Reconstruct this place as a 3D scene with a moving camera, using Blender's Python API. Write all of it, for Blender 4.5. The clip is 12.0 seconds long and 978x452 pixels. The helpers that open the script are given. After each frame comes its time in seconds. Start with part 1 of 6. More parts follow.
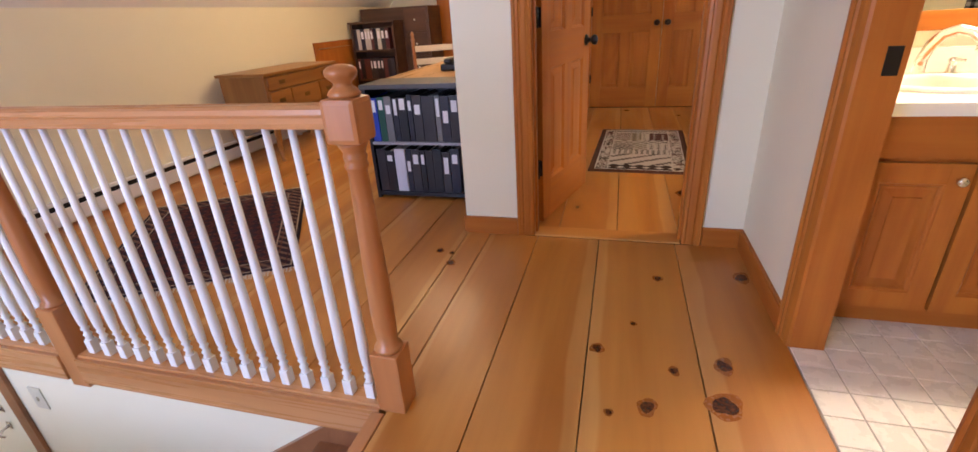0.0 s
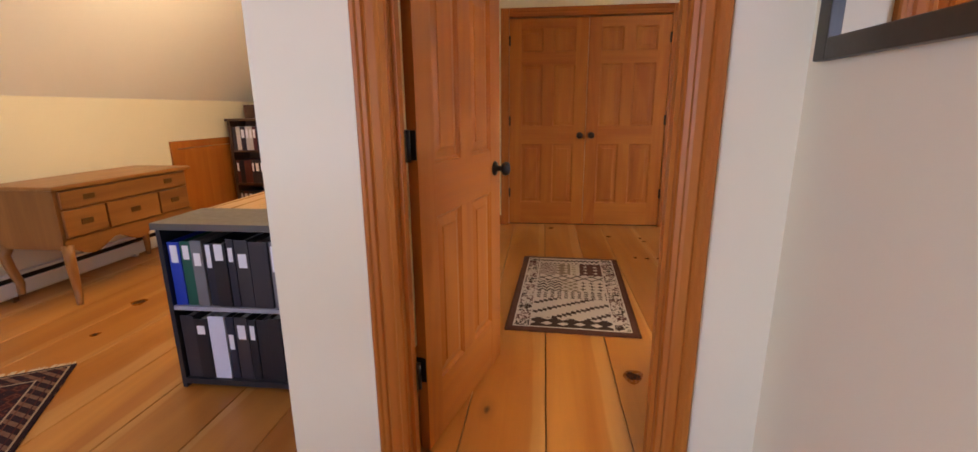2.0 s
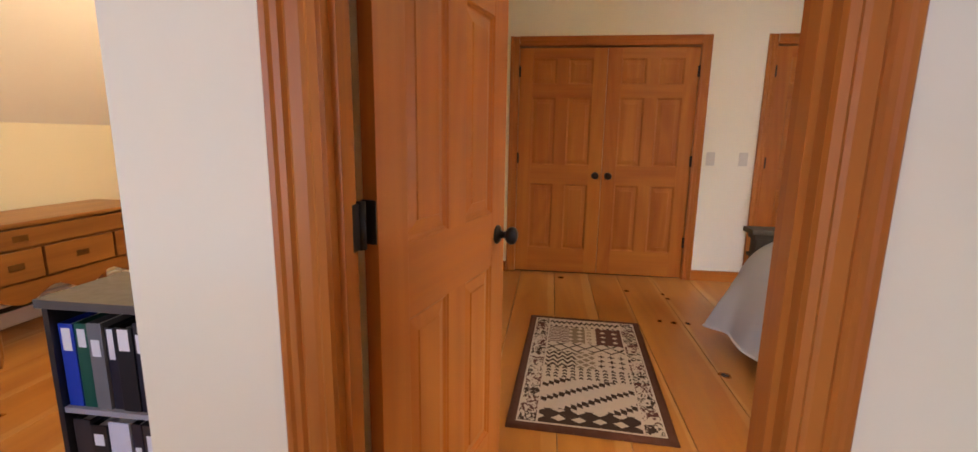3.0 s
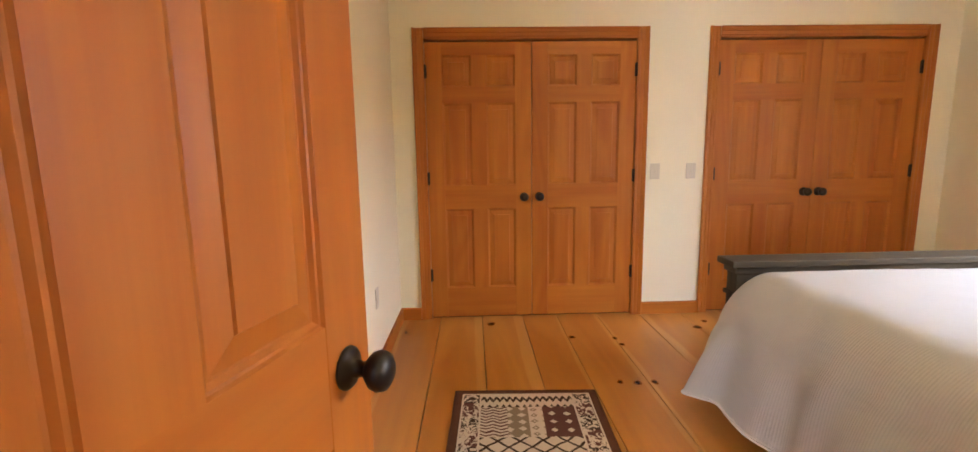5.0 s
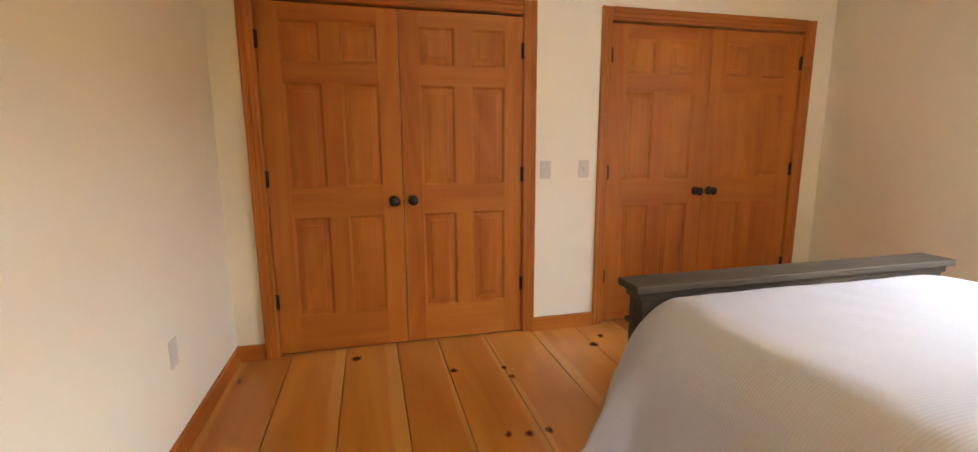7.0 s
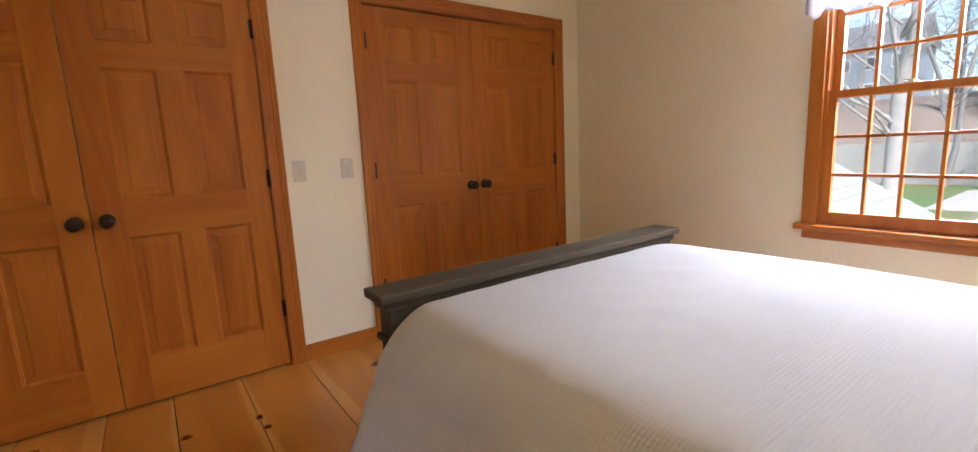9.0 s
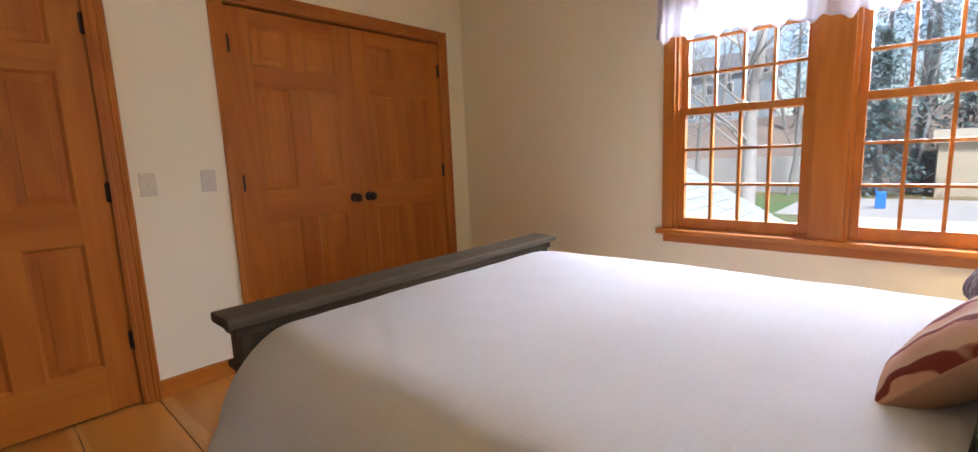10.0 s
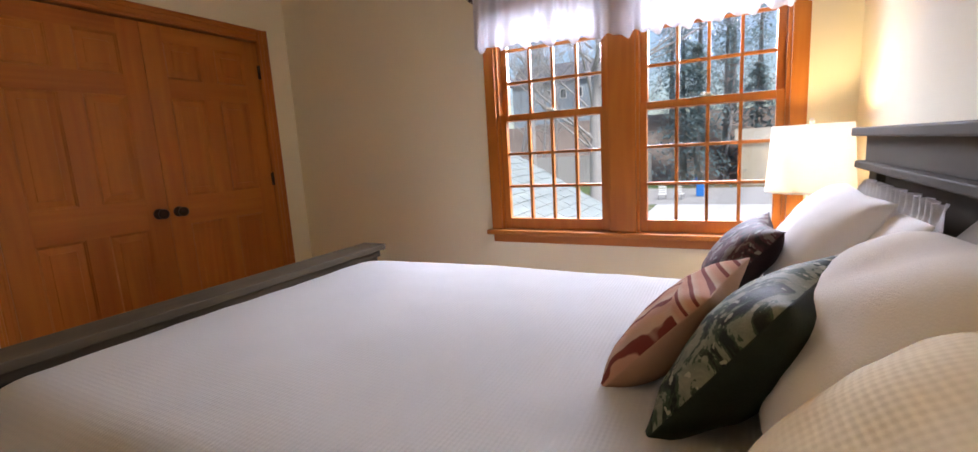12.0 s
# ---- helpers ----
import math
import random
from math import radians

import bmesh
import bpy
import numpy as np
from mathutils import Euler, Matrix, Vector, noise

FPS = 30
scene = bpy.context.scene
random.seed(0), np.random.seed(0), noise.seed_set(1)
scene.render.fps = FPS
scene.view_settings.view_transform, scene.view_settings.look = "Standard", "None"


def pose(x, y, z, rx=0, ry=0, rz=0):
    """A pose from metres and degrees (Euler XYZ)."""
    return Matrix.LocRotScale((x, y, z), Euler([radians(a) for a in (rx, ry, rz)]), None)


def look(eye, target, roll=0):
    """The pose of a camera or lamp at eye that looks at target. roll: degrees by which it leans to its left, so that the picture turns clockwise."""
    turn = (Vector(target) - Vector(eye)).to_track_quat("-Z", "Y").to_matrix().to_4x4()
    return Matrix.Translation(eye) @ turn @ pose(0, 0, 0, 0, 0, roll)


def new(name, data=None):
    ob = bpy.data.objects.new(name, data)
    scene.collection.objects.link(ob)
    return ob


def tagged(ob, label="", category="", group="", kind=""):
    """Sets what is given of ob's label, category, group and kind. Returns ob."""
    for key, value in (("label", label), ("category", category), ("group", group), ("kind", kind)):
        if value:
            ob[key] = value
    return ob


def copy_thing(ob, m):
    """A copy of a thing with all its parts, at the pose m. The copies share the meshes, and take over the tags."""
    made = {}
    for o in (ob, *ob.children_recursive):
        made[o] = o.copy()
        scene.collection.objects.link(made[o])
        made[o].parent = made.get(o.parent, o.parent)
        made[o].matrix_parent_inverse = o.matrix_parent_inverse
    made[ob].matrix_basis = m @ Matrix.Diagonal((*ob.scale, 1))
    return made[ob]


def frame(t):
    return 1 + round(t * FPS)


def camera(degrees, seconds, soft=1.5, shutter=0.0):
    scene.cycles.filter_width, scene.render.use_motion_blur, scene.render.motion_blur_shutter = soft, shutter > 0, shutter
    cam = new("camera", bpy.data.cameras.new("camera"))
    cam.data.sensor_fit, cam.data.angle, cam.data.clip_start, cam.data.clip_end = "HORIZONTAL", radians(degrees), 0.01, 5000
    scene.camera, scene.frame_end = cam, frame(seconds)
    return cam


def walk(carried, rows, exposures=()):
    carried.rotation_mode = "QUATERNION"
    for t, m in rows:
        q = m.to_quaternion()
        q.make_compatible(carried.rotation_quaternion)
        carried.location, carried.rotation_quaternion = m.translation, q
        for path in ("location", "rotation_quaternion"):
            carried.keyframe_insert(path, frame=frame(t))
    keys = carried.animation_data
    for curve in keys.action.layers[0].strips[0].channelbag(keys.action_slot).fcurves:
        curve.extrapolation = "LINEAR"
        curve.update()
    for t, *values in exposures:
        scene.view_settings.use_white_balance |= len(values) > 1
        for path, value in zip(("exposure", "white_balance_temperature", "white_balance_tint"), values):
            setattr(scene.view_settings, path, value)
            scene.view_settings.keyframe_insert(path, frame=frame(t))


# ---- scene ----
cam = camera(92.1, 12.0)

PATH = [
    (0, (-0.412, 0.086, 1.106), (-0.917, 1.841, 0.29), -3.5),
    (0.5, (-0.436, 0.34, 1.131), (-0.779, 2.17, 0.398), -3.0),
    (1, (-0.439, 0.595, 1.146), (-0.8, 2.458, 0.512), -2.0),
    (1.5, (-0.435, 0.857, 1.154), (-0.806, 2.739, 0.589), -0.1),
    (2, (-0.415, 1.142, 1.185), (-0.638, 3.071, 0.706), -0.5),
    (2.5, (-0.406, 1.417, 1.211), (-0.574, 3.371, 0.817), 0.6),
    (3, (-0.456, 1.658, 1.253), (-0.706, 3.608, 0.884), 0.9),
    (3.2, (-0.465, 1.718, 1.258), (-0.683, 3.677, 0.917), 0.0),
    (4.8, (-0.469, 2.479, 1.237), (-0.467, 4.457, 0.939), -1.2),
    (5, (-0.437, 2.533, 1.239), (-0.372, 4.51, 0.941), -0.9),
    (5.5, (-0.432, 2.717, 1.253), (-0.12, 4.666, 0.931), -1.7),
    (6, (-0.375, 2.867, 1.261), (0.078, 4.785, 0.921), -0.6),
    (6.5, (-0.284, 3.018, 1.285), (0.163, 4.937, 0.94), -0.4),
    (8.3, (0.092, 3.27, 1.169), (0.934, 5.054, 0.84), -1.2),
    (8.5, (0.154, 3.3, 1.165), (1.075, 5.045, 0.836), -1.8),
    (9, (0.217, 3.269, 1.183), (1.371, 4.869, 0.854), -2.6),
    (9.5, (0.27, 3.244, 1.173), (1.606, 4.699, 0.859), -2.1),
    (10, (0.331, 3.195, 1.169), (1.785, 4.537, 0.875), -2.4),
    (10.5, (0.379, 3.138, 1.184), (1.93, 4.365, 0.885), -2.2),
    (11, (0.406, 3.107, 1.179), (2.048, 4.209, 0.884), -2.1),
    (11.5, (0.464, 3.035, 1.188), (2.161, 4.046, 0.874), -3.0),
    (12, (0.483, 2.997, 1.19), (2.235, 3.907, 0.872), -3.4),
]
walk(cam, [(t, look(eye, target, roll)) for t, eye, target, roll in PATH],
     exposures=((0.0, 1.2, 6050, 15), (1.5, 1.2, 6250, 15), (3.2, 1.3, 6450, 13), (5.0, 1.75, 6600, 8), (5.5, 1.68, 6600, 8), (6.0, 1.65, 6600, 8),
                (6.5, 1.6, 6600, 8), (8.5, 1.28, 6550, 9), (9.0, 1.1, 6550, 10), (10.0, 0.92, 6550, 11), (11.0, 0.68, 6550, 12), (12.0, 0.5, 6600, 12)))

# ---- world and lights ----
world = bpy.data.worlds.new("sky")
world.use_nodes = True
scene.world = world
_nt = world.node_tree
_sky = _nt.nodes.new("ShaderNodeTexSky")
_sky.sky_type = 'NISHITA'
_sky.sun_disc = False
_sky.sun_elevation = radians(50)
_sky.sun_rotation = radians(200)
_sky.air_density, _sky.dust_density, _sky.ozone_density = 1.0, 1.6, 2.0
_bg = _nt.nodes["Background"]
_bg.inputs[1].default_value = 0.15
_nt.links.new(_sky.outputs[0], _bg.inputs[0])


def lamp(name, kind, m, power, color, size=0.2, size_y=None):
    d = bpy.data.lights.new(name, kind)
    d.energy, d.color = power, color
    if kind == 'AREA':
        d.size = size
        if size_y:
            d.shape, d.size_y = 'RECTANGLE', size_y
    elif kind == 'SUN':
        d.angle = size
    else:
        d.shadow_soft_size = size
    ob = new(name, d)
    ob.matrix_world = m
    return ob


WARM = (1.0, 0.72, 0.42)
COOL = (0.74, 0.79, 1.0)
COOL_LOFT = (0.53, 0.64, 1.0)
lamp("sun", 'SUN', look((0, 0, 30), (18, 12, 0)), 4.2, (0.97, 0.98, 1.0), radians(12))
# sky light standing in the window openings
lamp("window_light", 'AREA', look((4.7, 3.45, 2.52), (1.6, 3.75, 0.68)), 540, COOL, 2.0, 1.6)
lamp("loft_window_light", 'AREA', look((-2.6, -2.42, 1.3), (-1.4, 3, 0.7)), 58, COOL_LOFT, 1.5, 1.4)
# bulbs: bedside lamps, vanity light, loft lamp; added fill in bedroom and hall
lamp("bedside_bulb", 'POINT', pose(2.85, 2.705, 1.08), 13.0, (1.0, 0.73, 0.41), 0.05)
lamp("bedside_bulb", 'POINT', pose(0.42, 2.66, 1.08), 14.0, (1.0, 0.73, 0.41), 0.05)
# added warm fill under the bedroom ceiling, with no fixture modelled
lamp("bedroom_fill", 'POINT', pose(0.75, 4.0, 2.28), 5.5, (1.0, 0.72, 0.38), 0.14)
lamp("vanity_bulb", 'AREA', look((0.95, 2.2, 1.95), (0.9, 1.2, 0.3)), 22, (1.0, 0.80, 0.55), 0.7, 0.12)
lamp("loft_bulb", 'POINT', pose(-2.1, 4.4, 2.0), 24, WARM, 0.35)
# weak unseen fill lamp added to brighten the hall
lamp("hall_fill", 'POINT', pose(-0.45, -0.4, 2.3), 1.2, (1.0, 0.78, 0.52), 0.12)


# ---- materials ----
def lin(r, g, b):
    f = lambda c: c / 12.92 if c <= 0.04045 else ((c + 0.055) / 1.055) ** 2.4
    return (f(r / 255), f(g / 255), f(b / 255), 1)


class N:
    """A node material under construction."""

    def __init__(self, name, rough=0.6, spec=0.5, metal=0.0):
        self.m = bpy.data.materials.new(name)
        self.m.use_nodes = True
        self.t = self.m.node_tree
        self.b = self.t.nodes["Principled BSDF"]
        self.b.inputs["Roughness"].default_value = rough
        self.b.inputs["Specular IOR Level"].default_value = spec
        self.b.inputs["Metallic"].default_value = metal
        self.tc = self.t.nodes.new("ShaderNodeTexCoord")

    def node(self, kind, **kw):
        n = self.t.nodes.new(kind)
        for k, v in kw.items():
            if k in n.inputs:
                self.put(n.inputs[k], v)
        return n

    def put(self, sock, v):
        if isinstance(v, bpy.types.NodeSocket):
            self.t.links.new(v, sock)
        else:
            sock.default_value = v

    def coords(self, scale=(1, 1, 1), rot=(0, 0, 0), jitter=True, source="Object"):
        v = self.tc.outputs[source]
        if jitter:
            info = self.node("ShaderNodeObjectInfo")
            mul = self.node("ShaderNodeVectorMath")
            mul.operation = 'SCALE'
            comb = self.node("ShaderNodeCombineXYZ")
            for i, k in enumerate((17.0, 31.0, 23.0)):
                self.put(comb.inputs[i], self.mth('MULTIPLY', info.outputs["Random"], k))
            add = self.node("ShaderNodeVectorMath")
            add.operation = 'ADD'
            self.put(add.inputs[0], v)
            self.put(add.inputs[1], comb.outputs[0])
            v = add.outputs[0]
        mp = self.node("ShaderNodeMapping", Scale=scale, Rotation=rot)
        self.put(mp.inputs["Vector"], v)
        return mp.outputs[0]

    def mth(self, op, a, b=0.0, c=0.0, clamp=False):
        n = self.t.nodes.new("ShaderNodeMath")
        n.operation, n.use_clamp = op, clamp
        for s, v in zip(n.inputs, (a, b, c)):
            self.put(s, v)
        return n.outputs[0]

    def noise(self, vec, scale, detail=4, rough=0.55, dist=0.0):
        n = self.node("ShaderNodeTexNoise", Scale=scale, Detail=detail, Roughness=rough, Distortion=dist)
        self.put(n.inputs["Vector"], vec)
        return n.outputs[0]

    def ramp(self, fac, stops):
        n = self.t.nodes.new("ShaderNodeValToRGB")
        els = n.color_ramp.elements
        while len(els) < len(stops):
            els.new(0.5)
        for e, (p, c) in zip(els, stops):
            e.position, e.color = p, c if len(c) == 4 else (*c, 1)
        self.put(n.inputs[0], fac)
        return n.outputs[0]

    def mix(self, fac, a, b, kind='MIX'):
        n = self.t.nodes.new("ShaderNodeMix")
        n.data_type, n.blend_type = 'RGBA', kind
        self.put(n.inputs[0], fac)
        self.put(n.inputs[6], a)
        self.put(n.inputs[7], b)
        return n.outputs[2]

    def bump(self, height, strength=0.2, dist=0.01):
        n = self.node("ShaderNodeBump", Strength=strength, Distance=dist)
        self.put(n.inputs["Height"], height)
        self.put(self.b.inputs["Normal"], n.outputs[0])

    def color(self, c):
        self.put(self.b.inputs["Base Color"], c)

    def rough(self, r):
        self.put(self.b.inputs["Roughness"], r)


def plain(name, c, rough=0.6, vary=0.08, scale=8.0, bump=0.1, bscale=60.0, metal=0.0, spec=0.5):
    """Paint, plastic or cloth of one colour with slight blotches and fine relief."""
    n = N(name, rough, spec, metal)
    v = n.coords()
    a = tuple(x * (1 - vary) for x in c[:3]) + (1,)
    b = tuple(min(1, x * (1 + vary)) for x in c[:3]) + (1,)
    n.color(n.mix(n.noise(v, scale, 5), a, b))
    n.rough(n.mth('ADD', n.mth('MULTIPLY', n.noise(v, scale * 3, 3), 0.2), rough - 0.1))
    n.bump(n.noise(v, bscale, 4), bump, 0.002)
    return n.m


def wood(name, dark, light, axis='z', rough=0.38, knots=False, bump=0.12, band=1.0, sap=False, figure=0.0, vary=1.0, spec=0.5):
    """Lengthwise grain along an axis, in two scales; each object has its own tone."""
    n = N(name, rough, spec)
    long, across = 0.45, 5.0 * band
    sc = {'x': (long, across, across), 'y': (across, long, across), 'z': (across, across, long)}[axis]
    v = n.coords(sc)
    wide = n.noise(v, 1.0, 3, 0.5, 1.3)
    fine_sc = tuple(s * 9 if s > 1 else s * 2.2 for s in sc)
    fine = n.noise(n.coords(fine_sc), 1.0, 4, 0.6)
    info = n.node("ShaderNodeObjectInfo")
    tone = n.mth('MULTIPLY', n.mth('SUBTRACT', info.outputs["Random"], 0.5), 0.22 * vary)
    f = n.mth('ADD', n.mth('ADD', n.mth('MULTIPLY', n.mth('SUBTRACT', wide, 0.5), 0.95 * vary), n.mth('MULTIPLY', fine, 0.26)), n.mth('ADD', tone, 0.355), clamp=True)
    if figure:
        # contour lines of a stretched noise: cathedral figure
        arch = n.noise(n.coords(tuple(s * 0.55 if s > 1 else s * 0.9 for s in sc)), 1.0, 1, 0.4, 0.4)
        rings = n.mth('SINE', n.mth('ADD', n.mth('MULTIPLY', arch, 70.0), n.mth('MULTIPLY', fine, 2.0)))
        f = n.mth('ADD', f, n.mth('MULTIPLY', rings, figure), clamp=True)
    mid = tuple((a + b) / 2 for a, b in zip(dark, light))
    col = n.ramp(f, ((0.28, dark), (0.52, mid), (0.78, light)))
    if knots:
        kv = n.coords({'y': (2.6, 1.15, 0.0), 'x': (1.15, 2.6, 0.0), 'z': (2.6, 0.0, 1.15)}[axis])
        vor = n.node("ShaderNodeTexVoronoi", Scale=1.0, Randomness=1.0)
        vor.voronoi_dimensions = '2D'
        wob = n.node("ShaderNodeVectorMath")
        wob.operation = 'ADD'
        n.put(wob.inputs[0], kv)
        nz = n.node("ShaderNodeTexNoise", Scale=5.0, Detail=2.0)
        n.put(nz.inputs["Vector"], kv)
        sc3 = n.node("ShaderNodeVectorMath")
        sc3.operation = 'SCALE'
        n.put(sc3.inputs[0], nz.outputs["Color"])
        sc3.inputs[3].default_value = 0.09
        n.put(wob.inputs[1], sc3.outputs[0])
        n.put(vor.inputs["Vector"], wob.outputs[0])
        keep = n.mth('GREATER_THAN', n.noise(vor.outputs["Position"], 7.0, 0), 0.66)
        core = n.mth('MULTIPLY', n.ramp(vor.outputs["Distance"], ((0.015, (1, 1, 1)), (0.045, (0, 0, 0)))), keep)
        halo = n.mth('MULTIPLY', n.ramp(vor.outputs["Distance"], ((0.03, (1, 1, 1)), (0.13, (0, 0, 0)))), keep)
        col = n.mix(n.mth('MULTIPLY', halo, 0.45), col, tuple(c * 0.55 for c in dark[:3]) + (1,))
        col = n.mix(n.mth('MULTIPLY', core, 0.85), col, (0.045, 0.015, 0.006, 1))
    if sap:
        gen = n.node("ShaderNodeSeparateXYZ")
        n.put(gen.inputs[0], n.tc.outputs["Generated"])
        g = gen.outputs[{'x': 1, 'y': 0, 'z': 0}[axis]]
        flip = n.mth('GREATER_THAN', n.mth('FRACT', n.mth('MULTIPLY', info.outputs["Random"], 7.0)), 0.5)
        g = n.mth('ABSOLUTE', n.mth('SUBTRACT', g, flip))
        g = n.mth('ADD', g, n.mth('MULTIPLY', n.mth('SUBTRACT', n.noise(n.coords(tuple(0.0 if s > 1 else s * 2.6 for s in sc)), 1.0, 2), 0.5), 0.22))
        edge = n.mth('ADD', 0.08, n.mth('MULTIPLY', n.mth('FRACT', n.mth('MULTIPLY', info.outputs["Random"], 13.0)), 0.24))
        band_f = n.mth('MULTIPLY', n.mth('SUBTRACT', edge, g), 30.0, clamp=True)
        pale = n.ramp(f, ((0.3, (0.55, 0.29, 0.085)), (0.7, (0.72, 0.43, 0.155))))
        col = n.mix(n.mth('MULTIPLY', band_f, 0.48), col, pale)
    n.color(col)
    n.rough(n.mth('ADD', n.mth('MULTIPLY', fine, 0.25), rough - 0.12))
    n.bump(n.mth('ADD', fine, n.mth('MULTIPLY', wide, 0.5)), bump, 0.0015)
    return n.m


FIR_D, FIR_L = (0.325, 0.087, 0.012, 1), (0.51, 0.188, 0.028, 1)
M_FIR_Z = wood("fir_vertical", FIR_D, FIR_L, 'z', figure=0.04, vary=0.55, spec=0.28, rough=0.42)
M_FIR_X = wood("fir_across", FIR_D, FIR_L, 'x', figure=0.03, vary=0.55, spec=0.28, rough=0.42)
M_FIR_Y = wood("fir_along", FIR_D, FIR_L, 'y', figure=0.03, vary=0.55, spec=0.28, rough=0.42)
M_OAK_Z = wood("oak_vertical", (0.34, 0.115, 0.030, 1), (0.50, 0.205, 0.068, 1), 'z', 0.35)
M_OAK_X = wood("oak_across", (0.42, 0.17, 0.055, 1), (0.60, 0.30, 0.12, 1), 'x', 0.28)
M_OAK_Y = wood("oak_along", (0.42, 0.17, 0.055, 1), (0.60, 0.30, 0.12, 1), 'y', 0.35)
M_MAPLE = wood("dresser_maple", (0.21, 0.082, 0.018, 1), (0.37, 0.165, 0.040, 1), 'y', 0.35)
M_MAPLE_Z = wood("dresser_maple_vertical", (0.21, 0.082, 0.018, 1), (0.37, 0.165, 0.040, 1), 'z', 0.35)
M_DESK = wood("desk_pine", (0.44, 0.22, 0.06, 1), (0.62, 0.36, 0.13, 1), 'y', 0.3)
M_WALNUT = wood("walnut", (0.05, 0.022, 0.01, 1), (0.12, 0.055, 0.022, 1), 'x', 0.4)
M_GREYWOOD_X = wood("grey_stain_across", (0.042, 0.033, 0.021, 1), (0.105, 0.082, 0.053, 1), 'x', 0.68, bump=0.25)
M_GREYWOOD_Z = wood("grey_stain_vertical", (0.042, 0.033, 0.021, 1), (0.105, 0.082, 0.053, 1), 'z', 0.68, bump=0.25)
for _m in (M_GREYWOOD_X, M_GREYWOOD_Z):
    _m.node_tree.nodes["Principled BSDF"].inputs["Specular IOR Level"].default_value = 0.12


def floor_wood(name, axis):
    """Wide pine boards, honey varnish, pale sapwood streaks and dark knots."""
    return wood(name, (0.40, 0.145, 0.022, 1), (0.60, 0.275, 0.057, 1), axis, 0.345, True, 0.05, 0.6, True)


M_FLOOR = floor_wood("pine_board", 'y')
M_FLOOR_X = floor_wood("pine_board_cross", 'x')
M_WALL = plain("wall_paint", (0.80, 0.742, 0.55, 1), 0.75, 0.03, 1.2, 0.12, 180)
M_CEIL = plain("ceiling_paint", (0.82, 0.80, 0.74, 1), 0.85, 0.03, 1.0, 0.15, 120)
M_DARKGAP = plain("dark_subfloor", (0.03, 0.015, 0.008, 1), 0.9)
M_BLACK = plain("black_metal", (0.018, 0.016, 0.015, 1), 0.38, 0.2, 20, 0.1, 90, 0.6)
M_BRONZE = plain("dark_bronze", (0.035, 0.022, 0.016, 1), 0.35, 0.25, 25, 0.08, 90, 0.7)
M_BLACKLAM = plain("black_laminate", (0.016, 0.016, 0.020, 1), 0.42, 0.15, 10, 0.1, 150)
M_GREYLAM = plain("slate_laminate", (0.085, 0.082, 0.078, 1), 0.33, 0.15, 12, 0.12, 150)
M_WHITEP = plain("white_paint", (0.80, 0.79, 0.76, 1), 0.45, 0.04, 6, 0.08, 80)
M_IVORY = plain("ivory_plastic", (0.60, 0.55, 0.42, 1), 0.4, 0.03)
M_CHROME = plain("brushed_nickel", (0.72, 0.69, 0.64, 1), 0.22, 0.05, 15, 0.05, 120, 1.0)
M_PORC = plain("cream_porcelain", (0.80, 0.76, 0.66, 1), 0.15, 0.02)
M_TILE = plain("cream_floor_tile", (0.80, 0.74, 0.67, 1), 0.28, 0.06, 6, 0.06, 60)
M_GROUT = plain("grout", (0.36, 0.31, 0.26, 1), 0.9)


def cloth(name, c, ribs=0.0, axis=1, weave=420.0, vary=0.05, strength=0.25, cell=0.10):
    n = N(name, 0.9, 0.2)
    v = n.coords(jitter=False)
    n.color(n.mix(n.noise(v, 5.0, 5), tuple(x * (1 - vary) for x in c[:3]) + (1,), tuple(min(1, x * (1 + vary)) for x in c[:3]) + (1,)))
    h = n.noise(v, weave, 2)
    if ribs:
        sep = n.node("ShaderNodeSeparateXYZ")
        n.put(sep.inputs[0], v)
        rib = n.mth('SINE', n.mth('MULTIPLY', sep.outputs[axis], ribs))
        dots = n.mth('SINE', n.mth('MULTIPLY', sep.outputs[0], ribs * 0.8))
        h = n.mth('ADD', n.mth('MULTIPLY', rib, 0.5), n.mth('ADD', n.mth('MULTIPLY', dots, cell), n.mth('MULTIPLY', h, 0.3)))
    big = n.noise(v, 9.0, 3)
    n.bump(n.mth('ADD', h, n.mth('MULTIPLY', big, 0.8)), strength, 0.003)
    return n.m


M_SPREAD = cloth("white_matelasse", (0.80, 0.79, 0.78, 1), 620.0, 1, 400, 0.03, 0.24)
M_SHAM = cloth("white_cotton", (0.78, 0.765, 0.75, 1), 0, 1, 300, 0.03, 0.2)
M_VALANCE = cloth("white_voile", (0.70, 0.69, 0.71, 1), 0, 1, 500, 0.03, 0.15)
M_VALANCE.node_tree.nodes["Principled BSDF"].inputs["Subsurface Weight"].default_value = 0.0


